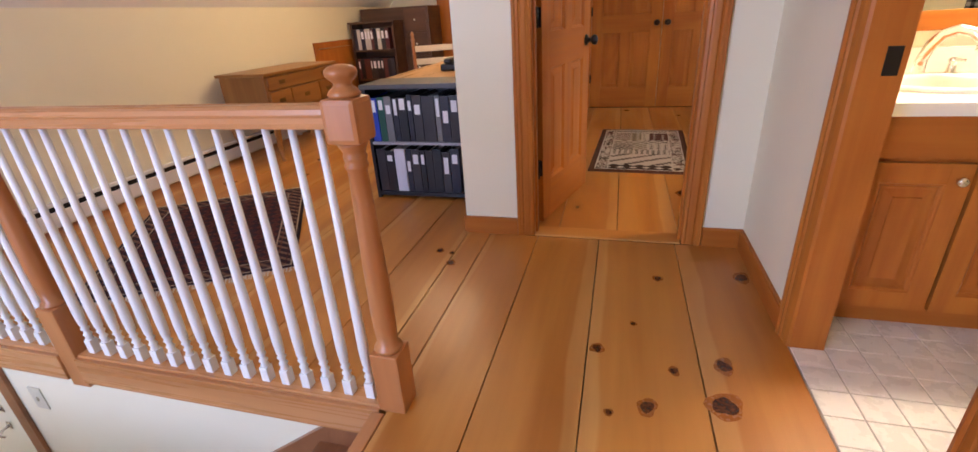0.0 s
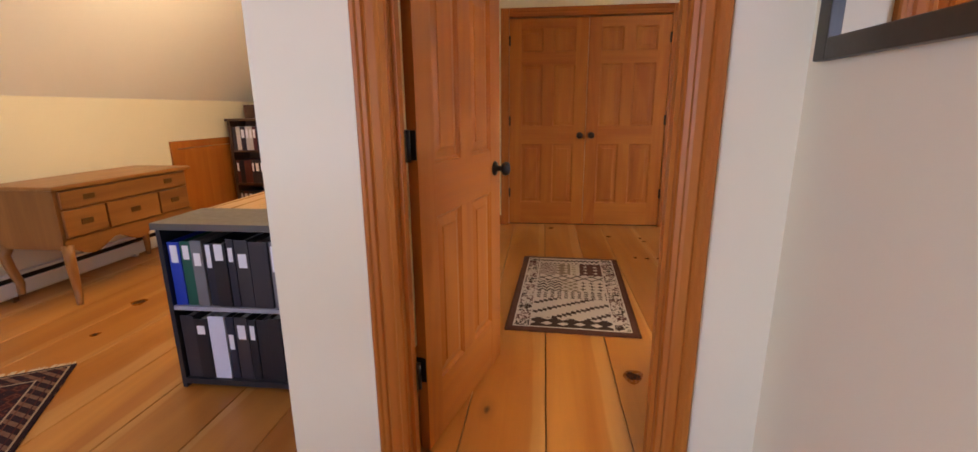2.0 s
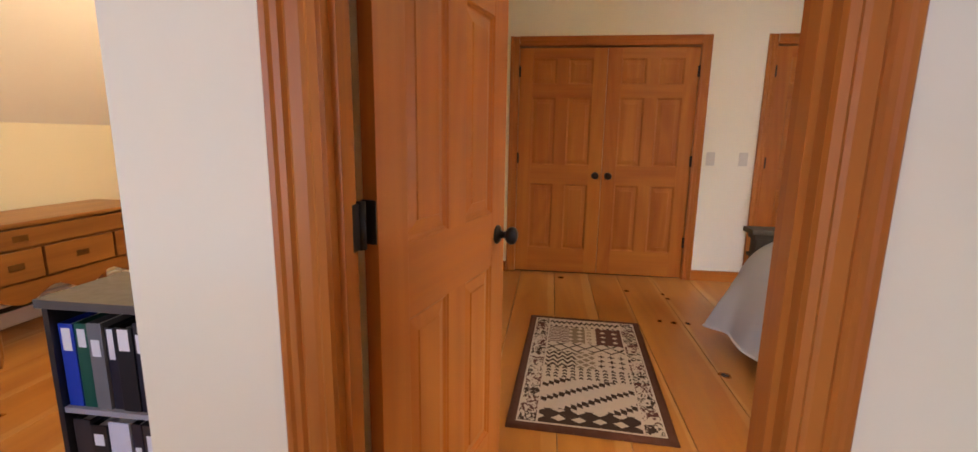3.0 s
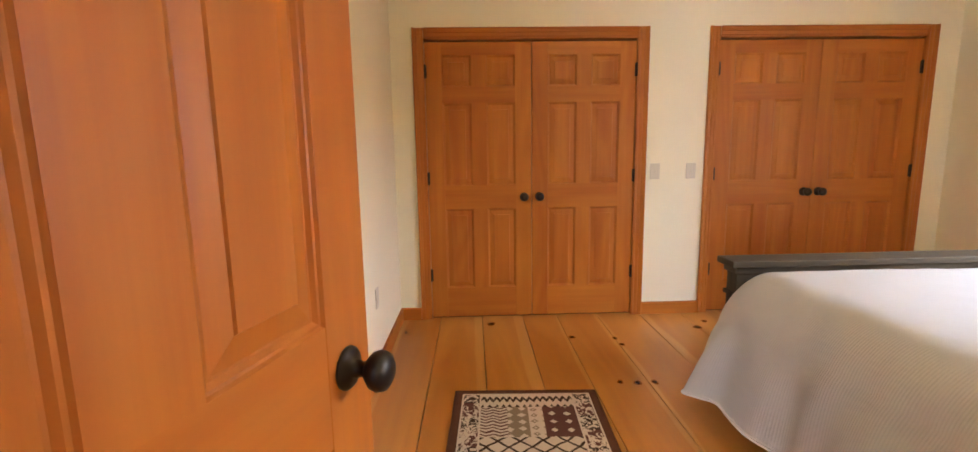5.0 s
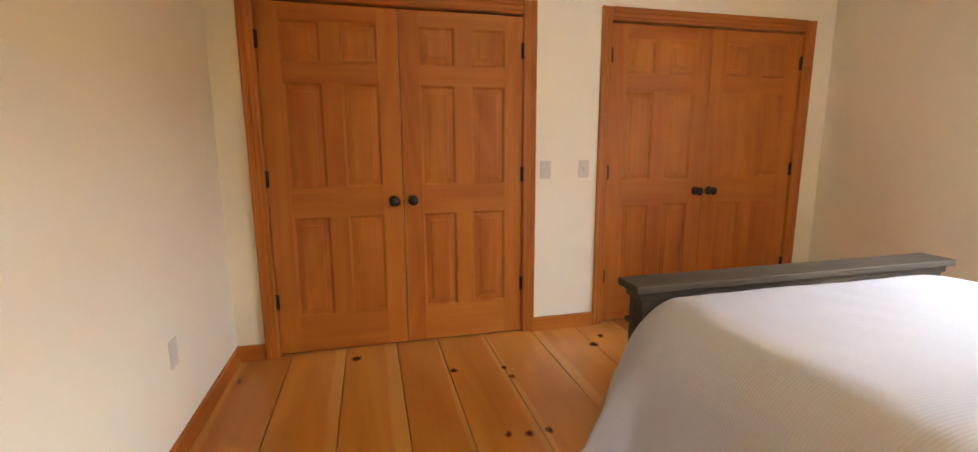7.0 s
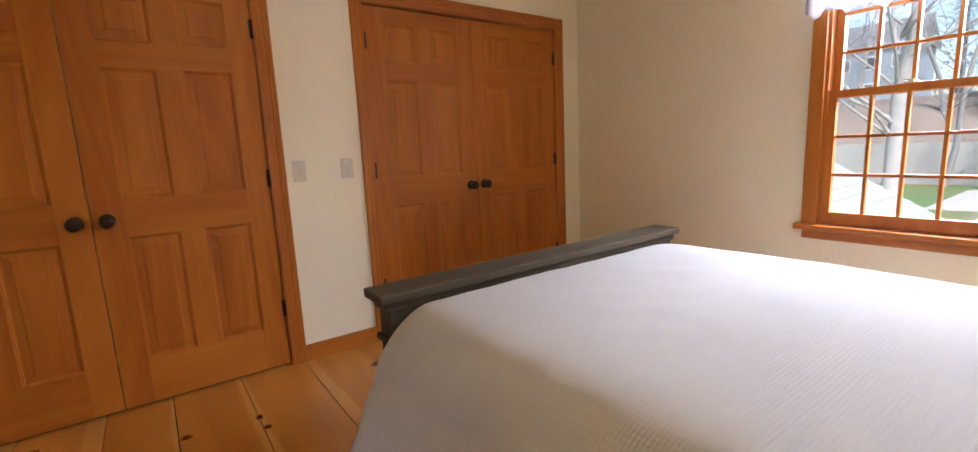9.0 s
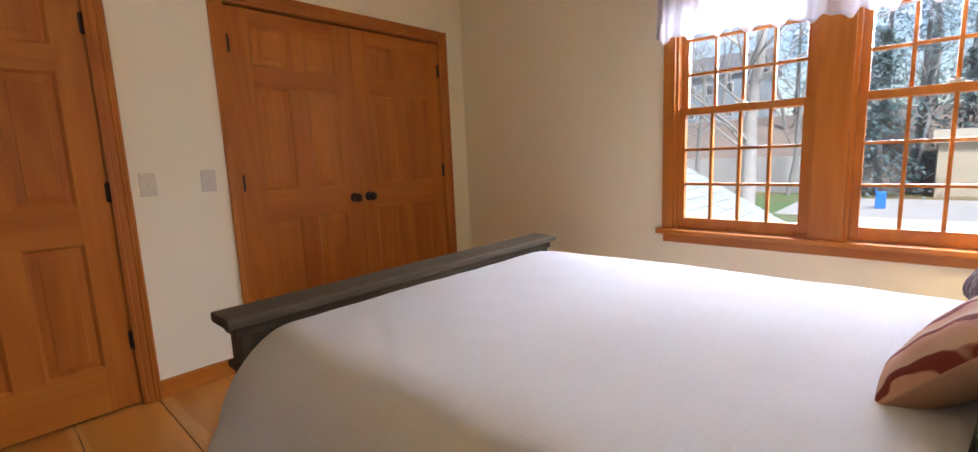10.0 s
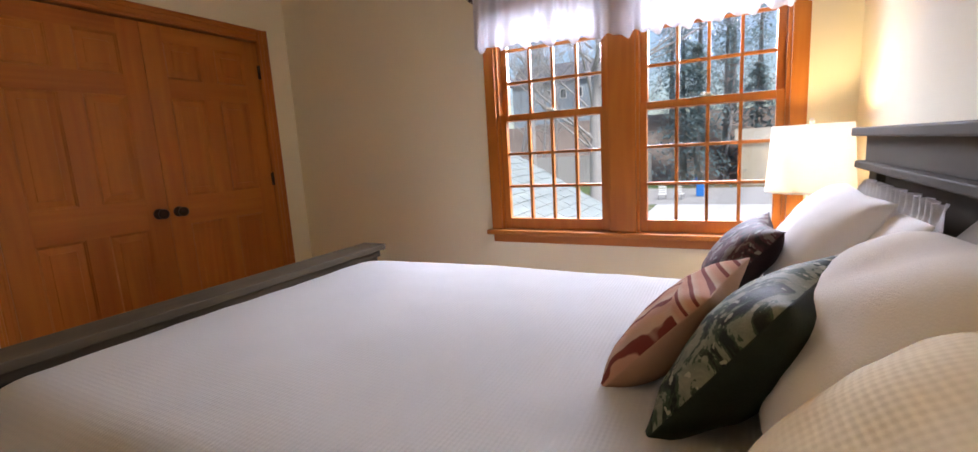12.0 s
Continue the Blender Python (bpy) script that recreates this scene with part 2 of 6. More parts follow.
def glass(name):
    m = bpy.data.materials.new(name)
    m.use_nodes = True
    t = m.node_tree
    t.nodes.clear()
    out = t.nodes.new("ShaderNodeOutputMaterial")
    tr = t.nodes.new("ShaderNodeBsdfTransparent")
    gl = t.nodes.new("ShaderNodeBsdfGlossy")
    gl.inputs["Roughness"].default_value = 0.02
    fr = t.nodes.new("ShaderNodeFresnel")
    fr.inputs[0].default_value = 1.45
    mx = t.nodes.new("ShaderNodeMixShader")
    t.links.new(fr.outputs[0], mx.inputs[0])
    t.links.new(tr.outputs[0], mx.inputs[1])
    t.links.new(gl.outputs[0], mx.inputs[2])
    t.links.new(mx.outputs[0], out.inputs[0])
    return m


M_GLASS = glass("window_glass")
M_MIRROR = plain("mirror_silver", (0.9, 0.9, 0.9, 1), 0.03, 0.0, 1, 0.0, 1, 1.0)
M_MIRROR.node_tree.nodes["Principled BSDF"].inputs["Roughness"].default_value = 0.02


def emitter(name, c, power):
    n = N(name, 0.8)
    n.color(c)
    n.b.inputs["Emission Color"].default_value = c
    n.b.inputs["Emission Strength"].default_value = power
    return n.m


def shade_cloth():
    """White fabric that lets part of the bulb's light through."""
    m = bpy.data.materials.new("lampshade_fabric")
    m.use_nodes = True
    t = m.node_tree
    tl = t.nodes.new("ShaderNodeBsdfTranslucent")
    tl.inputs["Color"].default_value = (0.95, 0.93, 0.90, 1)
    mx = t.nodes.new("ShaderNodeMixShader")
    mx.inputs[0].default_value = 0.5
    b = t.nodes["Principled BSDF"]
    b.inputs["Base Color"].default_value = (0.85, 0.83, 0.78, 1)
    b.inputs["Roughness"].default_value = 0.9
    t.links.new(b.outputs[0], mx.inputs[1])
    t.links.new(tl.outputs[0], mx.inputs[2])
    t.links.new(mx.outputs[0], t.nodes["Material Output"].inputs[0])
    return m


M_SHADE = shade_cloth()


# ---- mesh helpers ----
def box_bm(bm, x0, y0, z0, x1, y1, z1, bev=0.0):
    m = Matrix.LocRotScale(((x0 + x1) / 2, (y0 + y1) / 2, (z0 + z1) / 2), None, (abs(x1 - x0), abs(y1 - y0), abs(z1 - z0)))
    made = bmesh.ops.create_cube(bm, size=1, matrix=m)
    if bev:
        edges = list({e for v in made["verts"] for e in v.link_edges})
        bmesh.ops.bevel(bm, geom=edges, offset=bev, segments=2, affect='EDGES', profile=0.6)
    return bm


def box(x0, y0, z0, x1, y1, z1, bev=0.0):
    return box_bm(bmesh.new(), x0, y0, z0, x1, y1, z1, bev)


def boxes(rows, bev=0.0):
    bm = bmesh.new()
    for r in rows:
        box_bm(bm, *r, bev)
    return bm


def lathe(profile, seg=24, cap=True):
    """Turned shape about z from (radius, height) pairs."""
    bm = bmesh.new()
    rings = []
    for r, z in profile:
        rings.append([bm.verts.new((r * math.cos(2 * math.pi * i / seg), r * math.sin(2 * math.pi * i / seg), z)) for i in range(seg)])
    for a, b in zip(rings, rings[1:]):
        for i in range(seg):
            bm.faces.new((a[i], a[(i + 1) % seg], b[(i + 1) % seg], b[i]))
    if cap:
        bm.faces.new(rings[0][::-1])
        bm.faces.new(rings[-1])
    for f in bm.faces:
        f.smooth = True
    return bm


def tube(points, r0, r1=None, seg=8):
    """A round tapered rod along points."""
    bm = bmesh.new()
    r1 = r0 if r1 is None else r1
    pts = [Vector(p) for p in points]
    rings = []
    for i, p in enumerate(pts):
        d = (pts[min(i + 1, len(pts) - 1)] - pts[max(i - 1, 0)]).normalized()
        side = d.cross(Vector((0.13, 0.31, 0.94)) if abs(d.z) < 0.9 else Vector((1, 0.1, 0))).normalized()
        up = side.cross(d)
        r = r0 + (r1 - r0) * i / max(1, len(pts) - 1)
        rings.append([bm.verts.new(p + (side * math.cos(a) + up * math.sin(a)) * r) for a in (2 * math.pi * k / seg for k in range(seg))])
    for a, b in zip(rings, rings[1:]):
        for i in range(seg):
            bm.faces.new((a[i], a[(i + 1) % seg], b[(i + 1) % seg], b[i]))
    bm.faces.new(rings[0][::-1])
    bm.faces.new(rings[-1])
    for f in bm.faces:
        f.smooth = True
    return bm


def move(bm, m):
    bmesh.ops.transform(bm, matrix=m, verts=bm.verts)
    return bm


def mesh_of(bm, name, material):
    bmesh.ops.recalc_face_normals(bm, faces=bm.faces)
    me = bpy.data.meshes.new(name)
    bm.to_mesh(me)
    bm.free()
    me.materials.append(material)
    return me


def part(name, bm, material, parent=None, label=""):
    """Links a bmesh as one mesh object, under a thing or a part."""
    ob = new(name, mesh_of(bm, name, material))
    if parent is not None:
        ob.parent = parent
    return tagged(ob, label)


def thing(name, label, category, group="", m=None):
    ob = new(name)
    ob.empty_display_size = 0.1
    if m is not None:
        ob.matrix_world = m
    return tagged(ob, label, category, group)


def setting(name, bm, material, label="", category="wall"):
    return tagged(part(name, bm, material), label, category, kind="structure")


def holder(name, label, category):
    return tagged(new(name), label, category, kind="structure")


# ---- the large structure ----
CEIL = 2.45
KNEE_X, KNEE_Z = -3.88, 1.30
setting("wall_partition", boxes([(-1.199, 2.385, 0, -0.835, 2.50, CEIL), (-0.057, 2.385, 0, 3.27, 2.50, CEIL), (-0.835, 2.385, 2.069, -0.057, 2.50, CEIL)]), M_WALL, "cream painted plaster wall with a doorway")
setting("wall_west", box(-1.199, 2.50, 0, -1.0, 7.40, CEIL), M_WALL, "cream painted plaster wall")
setting("wall_closet", boxes([(-1.0, 6.02, 0, -0.784, 6.14, CEIL), (0.784, 6.02, 0, 1.346, 6.14, CEIL), (2.909, 6.02, 0, 3.15, 6.14, CEIL),
                             (-0.784, 6.02, 2.064, 0.784, 6.14, CEIL), (1.346, 6.02, 2.064, 2.909, 6.14, CEIL)]), M_WALL, "cream painted wall with two closet openings")
setting("wall_north", box(-1.0, 6.72, 0, 3.27, 6.84, CEIL), M_WALL, "plain painted wall behind the closets")
setting("wall_east", boxes([(3.15, 2.50, 0, 3.27, 2.735, CEIL), (3.15, 4.285, 0, 3.27, 6.72, CEIL), (3.15, 2.735, 0, 3.27, 4.285, 0.675), (3.15, 2.735, 2.03, 3.27, 4.285, CEIL)]), M_WALL, "cream painted wall with a double window")
setting("wall_hall", boxes([(0.20, 1.629, 0, 0.31, 2.385, CEIL), (0.20, -2.5, 0, 0.31, 0.861, CEIL), (0.20, 0.861, 2.069, 0.31, 1.629, CEIL)]), M_WALL, "cream painted hall wall with a bathroom doorway")
setting("wall_bath_east", box(1.90, -0.8, 0, 2.02, 2.385, CEIL), M_WALL, "plain painted bathroom wall")
setting("wall_bath_south", box(0.31, -0.92, 0, 2.02, -0.8, CEIL), M_WALL, "plain painted bathroom wall")
setting("wall_knee", boxes([(KNEE_X - 0.1, -2.5, 0, KNEE_X, 7.4, KNEE_Z)]), M_WALL, "low cream painted knee wall under the roof slope")
setting("wall_gable_north", box(KNEE_X - 0.1, 7.40, 0, -1.0, 7.52, CEIL), M_WALL, "plain painted gable wall")
setting("wall_gable_south", boxes([(KNEE_X - 0.1, -2.62, -2.7, -3.3, -2.5, CEIL), (-1.9, -2.62, -2.7, 0.27, -2.5, CEIL), (-3.3, -2.62, -2.7, -1.9, -2.5, 0.55), (-3.3, -2.62, 2.0, -1.9, -2.5, CEIL)]), M_WALL, "painted gable wall with a window opening")
SLOPE_X = KNEE_X + (CEIL - KNEE_Z) / 1.285


def slab(a, b, c, d, t):
    bm = bmesh.new()
    lo = [bm.verts.new(p) for p in (a, b, c, d)]
    hi = [bm.verts.new(Vector(p) + Vector(t)) for p in (a, b, c, d)]
    bm.faces.new(lo)
    bm.faces.new(hi[::-1])
    for i in range(4):
        bm.faces.new((lo[i], lo[(i + 1) % 4], hi[(i + 1) % 4], hi[i]))
    return bm


setting("ceiling_slope", slab((KNEE_X - 0.1, -2.62, KNEE_Z - 0.1285), (KNEE_X - 0.1, 7.52, KNEE_Z - 0.1285), (SLOPE_X, 7.52, CEIL), (SLOPE_X, -2.62, CEIL), (-0.1, 0, 0.1)), M_CEIL, "sloped plaster ceiling under the roof", "ceiling")
setting("ceiling", box(SLOPE_X, -2.62, CEIL, 3.35, 7.52, CEIL + 0.1), M_CEIL, "flat white plaster ceiling", "ceiling")

# stairwell below the railing
setting("wall_stair_north", box(-5.2, 1.08, -2.7, -1.06, 1.18, -0.11), M_WALL, "white stairwell wall below the railing")
setting("wall_stair_west", box(-5.3, -2.5, -2.7, -5.2, 1.20, 0), M_WALL, "white stairwell end wall")
setting("floor_lower", box(-5.3, -2.5, -2.75, 0.27, 1.2, -2.7), M_FLOOR_X, "lower storey wooden floor", "floor")

sub = holder("floor", "wide honey coloured knotty pine floorboards", "floor")
part("subfloor", boxes([(-3.98, 1.066, -0.12, 0.20, 7.4, -0.028), (-1.06, -2.5, -0.12, 0.20, 1.066, -0.028), (0.20, 2.385, -0.12, 3.27, 6.72, -0.028),
                        (-3.98, -2.5, -0.12, -1.06, 0.10, -0.028)]), M_DARKGAP, sub)
bath_floor = holder("floor_bath", "small square cream ceramic floor tiles", "floor")
part("grout_bed", box(0.201, -0.8, -0.12, 1.9, 2.385, -0.004), M_GROUT, bath_floor)


def casing_bm(width, length):
    """Moulded casing lying along z from 0 to length; x 0 (inner edge) to width, front at y = 0 (towards -y)."""
    prof = [(0.0, 0.004), (0.004, -0.006), (0.016, -0.010), (0.022, -0.006), (0.030, -0.009), (width * 0.55, -0.012), (width * 0.62, -0.008), (width * 0.68, -0.015),
            (width * 0.80, -0.016), (width * 0.86, -0.021), (width - 0.004, -0.022), (width, -0.018), (width, 0.004)]
    bm = bmesh.new()
    a = [bm.verts.new((x, y, 0)) for x, y in prof]
    b = [bm.verts.new((x, y, length)) for x, y in prof]
    k = len(prof)
    for i in range(k):
        bm.faces.new((a[i], a[(i + 1) % k], b[(i + 1) % k], b[i]))
    bm.faces.new(a[::-1])
    bm.faces.new(b)
    return bm


def door_trim(name, label, x0, x1, top, width, place, depth, grain=None):
    """Casing on one face of an opening and the jamb lining. In the local frame the opening spans x0..x1 and the wall face is y = 0."""
    h = holder(name, label, "door frame")
    h.matrix_world = place
    part("casing", move(casing_bm(width, top + width), pose(x1, 0, 0)), M_FIR_Z, h)
    part("casing", move(casing_bm(width, top + width), Matrix.Translation((x0, 0, 0)) @ Matrix.Diagonal((-1, 1, 1, 1))), M_FIR_Z, h)
    head = move(casing_bm(width, x1 - x0 - 0.001), Matrix.Translation((x0 + 0.0005, 0, top)) @ Matrix(((0, 0, 1, 0), (0, 1, 0, 0), (1, 0, 0, 0), (0, 0, 0, 1))))
    part("head_casing", head, M_FIR_X, h)
    if depth:
        part("jamb", box(x0 - 0.018, 0.003, 0, x0, depth - 0.003, top), M_FIR_Z, h)
        part("jamb", box(x1, 0.003, 0, x1 + 0.018, depth - 0.003, top), M_FIR_Z, h)
        part("head_jamb", box(x0 - 0.018, 0.003, top, x1 + 0.018, depth - 0.003, top + 0.018), M_FIR_X, h)
    return h


door_trim("trim_closet_a", "fir casing round a closet", -0.765, 0.765, 2.045, 0.08, pose(0, 6.02, 0), 0.115)
door_trim("trim_closet_b", "fir casing round a closet", 1.365, 2.890, 2.045, 0.08, pose(0, 6.02, 0), 0.115)
bt = door_trim("trim_bedroom_hall", "reddish fir casing round the bedroom doorway", -0.816, -0.076, 2.05, 0.09, pose(0, 2.385, 0), 0.115)
part("stop", box(-0.816, 0.03, 0, -0.804, 0.065, 2.05), M_FIR_Z, bt)
part("stop", box(-0.088, 0.03, 0, -0.076, 0.065, 2.05), M_FIR_Z, bt)
door_trim("trim_bedroom_inside", "fir casing round the bedroom doorway", 0.076, 0.816, 2.05, 0.09, pose(0, 2.50, 0, 0, 0, 180), 0)
bb = door_trim("trim_bath_hall", "fir casing round the bathroom doorway", -1.61, -0.88, 2.05, 0.09, pose(0.20, 0, 0, 0, 0, -90), 0.11)
part("strike_plate", box(-1.6115, 0.055, 0.90, -1.608, 0.092, 0.975, 0.001), M_BLACK, bb, "black metal strike plate")


def baseboard(x0, y0, x1, y1, side, h=0.095, t=0.016):
    """A skirting board along a wall from one end to the other; side: the way it stands off the wall."""
    sx, sy = side
    xs, ys = sorted((x0, x1)), sorted((y0, y1))
    lo = (xs[0] + min(0, sx * t), ys[0] + min(0, sy * t))
    hi = (xs[1] + max(0, sx * t), ys[1] + max(0, sy * t))
    bm = box(lo[0], lo[1], 0.0, hi[0], hi[1], h - 0.006)
    box_bm(bm, lo[0] + (0.005 if sx < 0 else 0), lo[1] + (0.005 if sy < 0 else 0), h - 0.006, hi[0] - (0.005 if sx > 0 else 0), hi[1] - (0.005 if sy > 0 else 0), h)
    return setting("baseboard", bm, M_FIR_X if abs(sy) else M_FIR_Y, "reddish fir baseboard", "baseboard")


baseboard(-1.199, 2.385, -0.908, 2.385, (0, -1))
baseboard(0.016, 2.385, 0.20, 2.385, (0, -1))
baseboard(0.20, 1.702, 0.20, 2.368, (-1, 0))
baseboard(-1.199, 2.385, -1.199, 7.39, (-1, 0))
baseboard(-1.0, 2.52, -1.0, 6.0, (1, 0))
baseboard(-1.0, 6.02, -0.847, 6.02, (0, -1))
baseboard(0.847, 6.02, 1.288, 6.02, (0, -1))
baseboard(2.977, 6.02, 3.15, 6.02, (0, -1))
baseboard(3.15, 2.52, 3.15, 6.0, (-1, 0))
baseboard(0.016, 2.50, 3.13, 2.50, (0, 1))
baseboard(KNEE_X, 4.90, KNEE_X, 5.21, (1, 0))
setting("threshold", box(-0.814, 2.374, 0.0, -0.078, 2.49, 0.007, 0.002), M_FLOOR_X, "cross-laid pine threshold board", "threshold")


# ---- doors ----
PANEL_PROFILE = ((0.0, 0.0), (0.003, 0.004), (0.007, 0.005), (0.012, 0.0105), (0.016, 0.011), (0.047, 0.0055), (0.049, 0.002))


def panel_bm(w, h, front=0.0, back=None):
    """A raised panel with its sticking, in an opening of w x h; front face towards -y."""
    bm = bmesh.new()
    rings = []
    for inset, y in PANEL_PROFILE:
        rings.append([bm.verts.new((x, front + y, z)) for x, z in ((inset, inset), (w - inset, inset), (w - inset, h - inset), (inset, h - inset))])
    for a, b in zip(rings, rings[1:]):
        for i in range(4):
            bm.faces.new((a[i], a[(i + 1) % 4], b[(i + 1) % 4], b[i]))
    bm.faces.new(rings[-1])
    if back is not None:
        other = []
        for inset, y in PANEL_PROFILE:
            other.append([bm.verts.new((x, back - y, z)) for x, z in ((inset, inset), (w - inset, inset), (w - inset, h - inset), (inset, h - inset))])
        for a, b in zip(other, other[1:]):
            for i in range(4):
                bm.faces.new((a[i], b[i], b[(i + 1) % 4], a[(i + 1) % 4]))
        bm.faces.new(other[-1][::-1])
        for i in range(4):
            bm.faces.new((rings[0][i], other[0][i], other[0][(i + 1) % 4], rings[0][(i + 1) % 4]))
    return bm


def knob_bm():
    """A round door knob with its rose, standing out along -y."""
    bm = lathe([(0.032, 0.0), (0.032, 0.004), (0.027, 0.009), (0.013, 0.012), (0.011, 0.028), (0.018, 0.034), (0.027, 0.042), (0.030, 0.052), (0.027, 0.062), (0.017, 0.068), (0.004, 0.070)], 20)
    return move(bm, pose(0, 0, 0, 90, 0, 0))


def hinge_bm():
    bm = lathe([(0.0075, -0.048), (0.0075, 0.048)], 10)
    move(bm, pose(0, -0.006, 0))
    box_bm(bm, -0.014, -0.002, -0.045, 0.014, 0.001, 0.045)
    return bm


def panel_door(name, label, w, h, th, knob_x, hinge_x, m, group="", kind="", both=False, small=False):
    d = thing(name, label, "door", group, m)
    if kind:
        d["kind"] = kind
    st = 0.118 * w / 0.76
    pw = (w - 2 * st - 0.105) / 2
    xs = (st, st + pw + 0.105)
    rows = ((0.225, 0.83), (1.005, 1.598), (1.712, 1.93))
    part("stile", box(0, 0, 0, st, th, h, 0.0015), M_FIR_Z, d)
    part("stile", box(w - st, 0, 0, w, th, h, 0.0015), M_FIR_Z, d)
    for z0, z1 in ((0, rows[0][0]), (rows[0][1], rows[1][0]), (rows[1][1], rows[2][0]), (rows[2][1], h)):
        part("rail", box(st, 0.0005, z0, w - st, th - 0.0005, z1), M_FIR_X, d)
    for z0, z1 in rows:
        part("mullion", box(xs[0] + pw, 0.0005, z0, xs[1], th - 0.0005, z1), M_FIR_Z, d)
        for x in xs:
            part("panel", move(panel_bm(pw, z1 - z0, 0.0008, th - 0.0008), pose(x, 0, z0)), M_FIR_Z, d)
    kz = 0.927 if both else 0.915
    k = part("knob", move(knob_bm(), pose(knob_x, 0, kz)), M_BRONZE if small else M_BLACK, d, "dark bronze round knob")
    if both:
        part("knob", move(knob_bm(), pose(knob_x, th, kz, 0, 0, 180)), M_BLACK, d, "black round knob")
    for z in (0.33, 1.06, 1.82):
        if both:
            break
        part("hinge", move(hinge_bm(), pose(hinge_x, 0, z)), M_BRONZE, d, "dark bronze butt hinge")
    return d


for x0, tag in ((-0.765, "a"), (1.365, "b")):
    inner = 0.003
    L = x0 + inner
    R = x0 + (1.53 if tag == "a" else 1.525) - inner
    mid = (L + R) / 2
    w = mid - L - 0.002
    panel_door("closet_door", "closed reddish fir six-panel closet door with bronze knob", w, 2.02, 0.035, w - 0.055, -0.002, pose(L, 6.03, 0.013), "closet doors", small=True)
    panel_door("closet_door", "closed reddish fir six-panel closet door with bronze knob", w, 2.02, 0.035, 0.055, w + 0.002, pose(mid + 0.002, 6.03, 0.013), "closet doors", small=True)

# the open bedroom door, hung on the west jamb and swung into the bedroom
bd = panel_door("bedroom_door", "open reddish fir six-panel door with black knobs", 0.725, 2.03, 0.035, 0.66, 0, pose(-0.794, 2.548, 0.010, 0, 0, 75.1), both=True)
for z in (0.315, 1.072, 1.83):
    hb = box(-0.0035, 0.002, z - 0.045, -0.0005, 0.036, z + 0.045, 0.001)
    to_door = pose(-0.794, 2.548, 0.0, 0, 0, 75.1).inverted()
    box_bm(hb, -0.004, 0.010, z - 0.045, 0.0, 0.036, z + 0.045)
    jl = move(boxes([(-0.8158, 2.452, z - 0.045, -0.8125, 2.502, z + 0.045)], 0.001), to_door)
    tmp = bpy.data.meshes.new("tmp")
    jl.to_mesh(tmp)
    jl.free()
    hb.from_mesh(tmp)
    bpy.data.meshes.remove(tmp)
    knuckle = move(lathe([(0.009, z - 0.047), (0.009, z + 0.047)], 12), to_door @ pose(-0.813, 2.512, 0))
    tmp = bpy.data.meshes.new("tmp")
    knuckle.to_mesh(tmp)
    knuckle.free()
    hb.from_mesh(tmp)
    bpy.data.meshes.remove(tmp)
    part("hinge", hb, M_BLACK, bd, "black metal hinge leaf with rounded knuckle")


# ---- window ----
def sash(name, x, y0, y1, z0, z1, rail_b, rail_t, stile, cols, rows, parent):
    """One glazed sash in the plane x, spanning y0..y1 and z0..z1."""
    s = part(name, boxes([(x, y0, z0, x + 0.035, y0 + stile, z1), (x, y1 - stile, z0, x + 0.035, y1, z1), (x + 0.001, y0 + stile, z0, x + 0.034, y1 - stile, z0 + rail_b), (x + 0.001, y0 + stile, z1 - rail_t, x + 0.034, y1 - stile, z1)], 0.002), M_FIR_Z, parent)
    a, b, c, d = y0 + stile, y1 - stile, z0 + rail_b, z1 - rail_t
    for i in range(1, cols):
        y = a + (b - a) * i / cols
        part("muntin", box(x + 0.004, y - 0.008, c, x + 0.03, y + 0.008, d, 0.002), M_FIR_Z, s)
    for j in range(1, rows):
        z = c + (d - c) * j / rows
        part("muntin", box(x + 0.005, a, z - 0.008, x + 0.029, b, z + 0.008, 0.002), M_FIR_Y, s)
    for i in range(cols):
        for j in range(rows):
            p0, p1 = a + (b - a) * i / cols, a + (b - a) * (i + 1) / cols
            q0, q1 = c + (d - c) * j / rows, c + (d - c) * (j + 1) / rows
            g = part("pane", box(x + 0.015, p0 + 0.005, q0 + 0.005, x + 0.018, p1 - 0.005, q1 - 0.005), M_GLASS, s)
            g.visible_shadow = False
    return s


win = holder("window_1", "pair of fir double-hung windows with small panes", "window")
part("casing", box(3.128, 4.280, 0.69, 3.1505, 4.346, 2.02, 0.003), M_FIR_Z, win)
part("casing", box(3.128, 2.692, 0.69, 3.1505, 2.760, 2.02, 0.003), M_FIR_Z, win)
part("mullion", box(3.128, 3.458, 0.69, 3.268, 3.600, 2.02, 0.003), M_FIR_Z, win)
part("head_casing", box(3.128, 2.692, 2.02, 3.1505, 4.346, 2.095, 0.003), M_FIR_Y, win)
part("stool", box(3.095, 2.665, 0.662, 3.27, 4.372, 0.690, 0.005), M_FIR_Y, win)
part("apron", box(3.132, 2.70, 0.610, 3.1505, 4.34, 0.662, 0.004), M_FIR_Y, win)
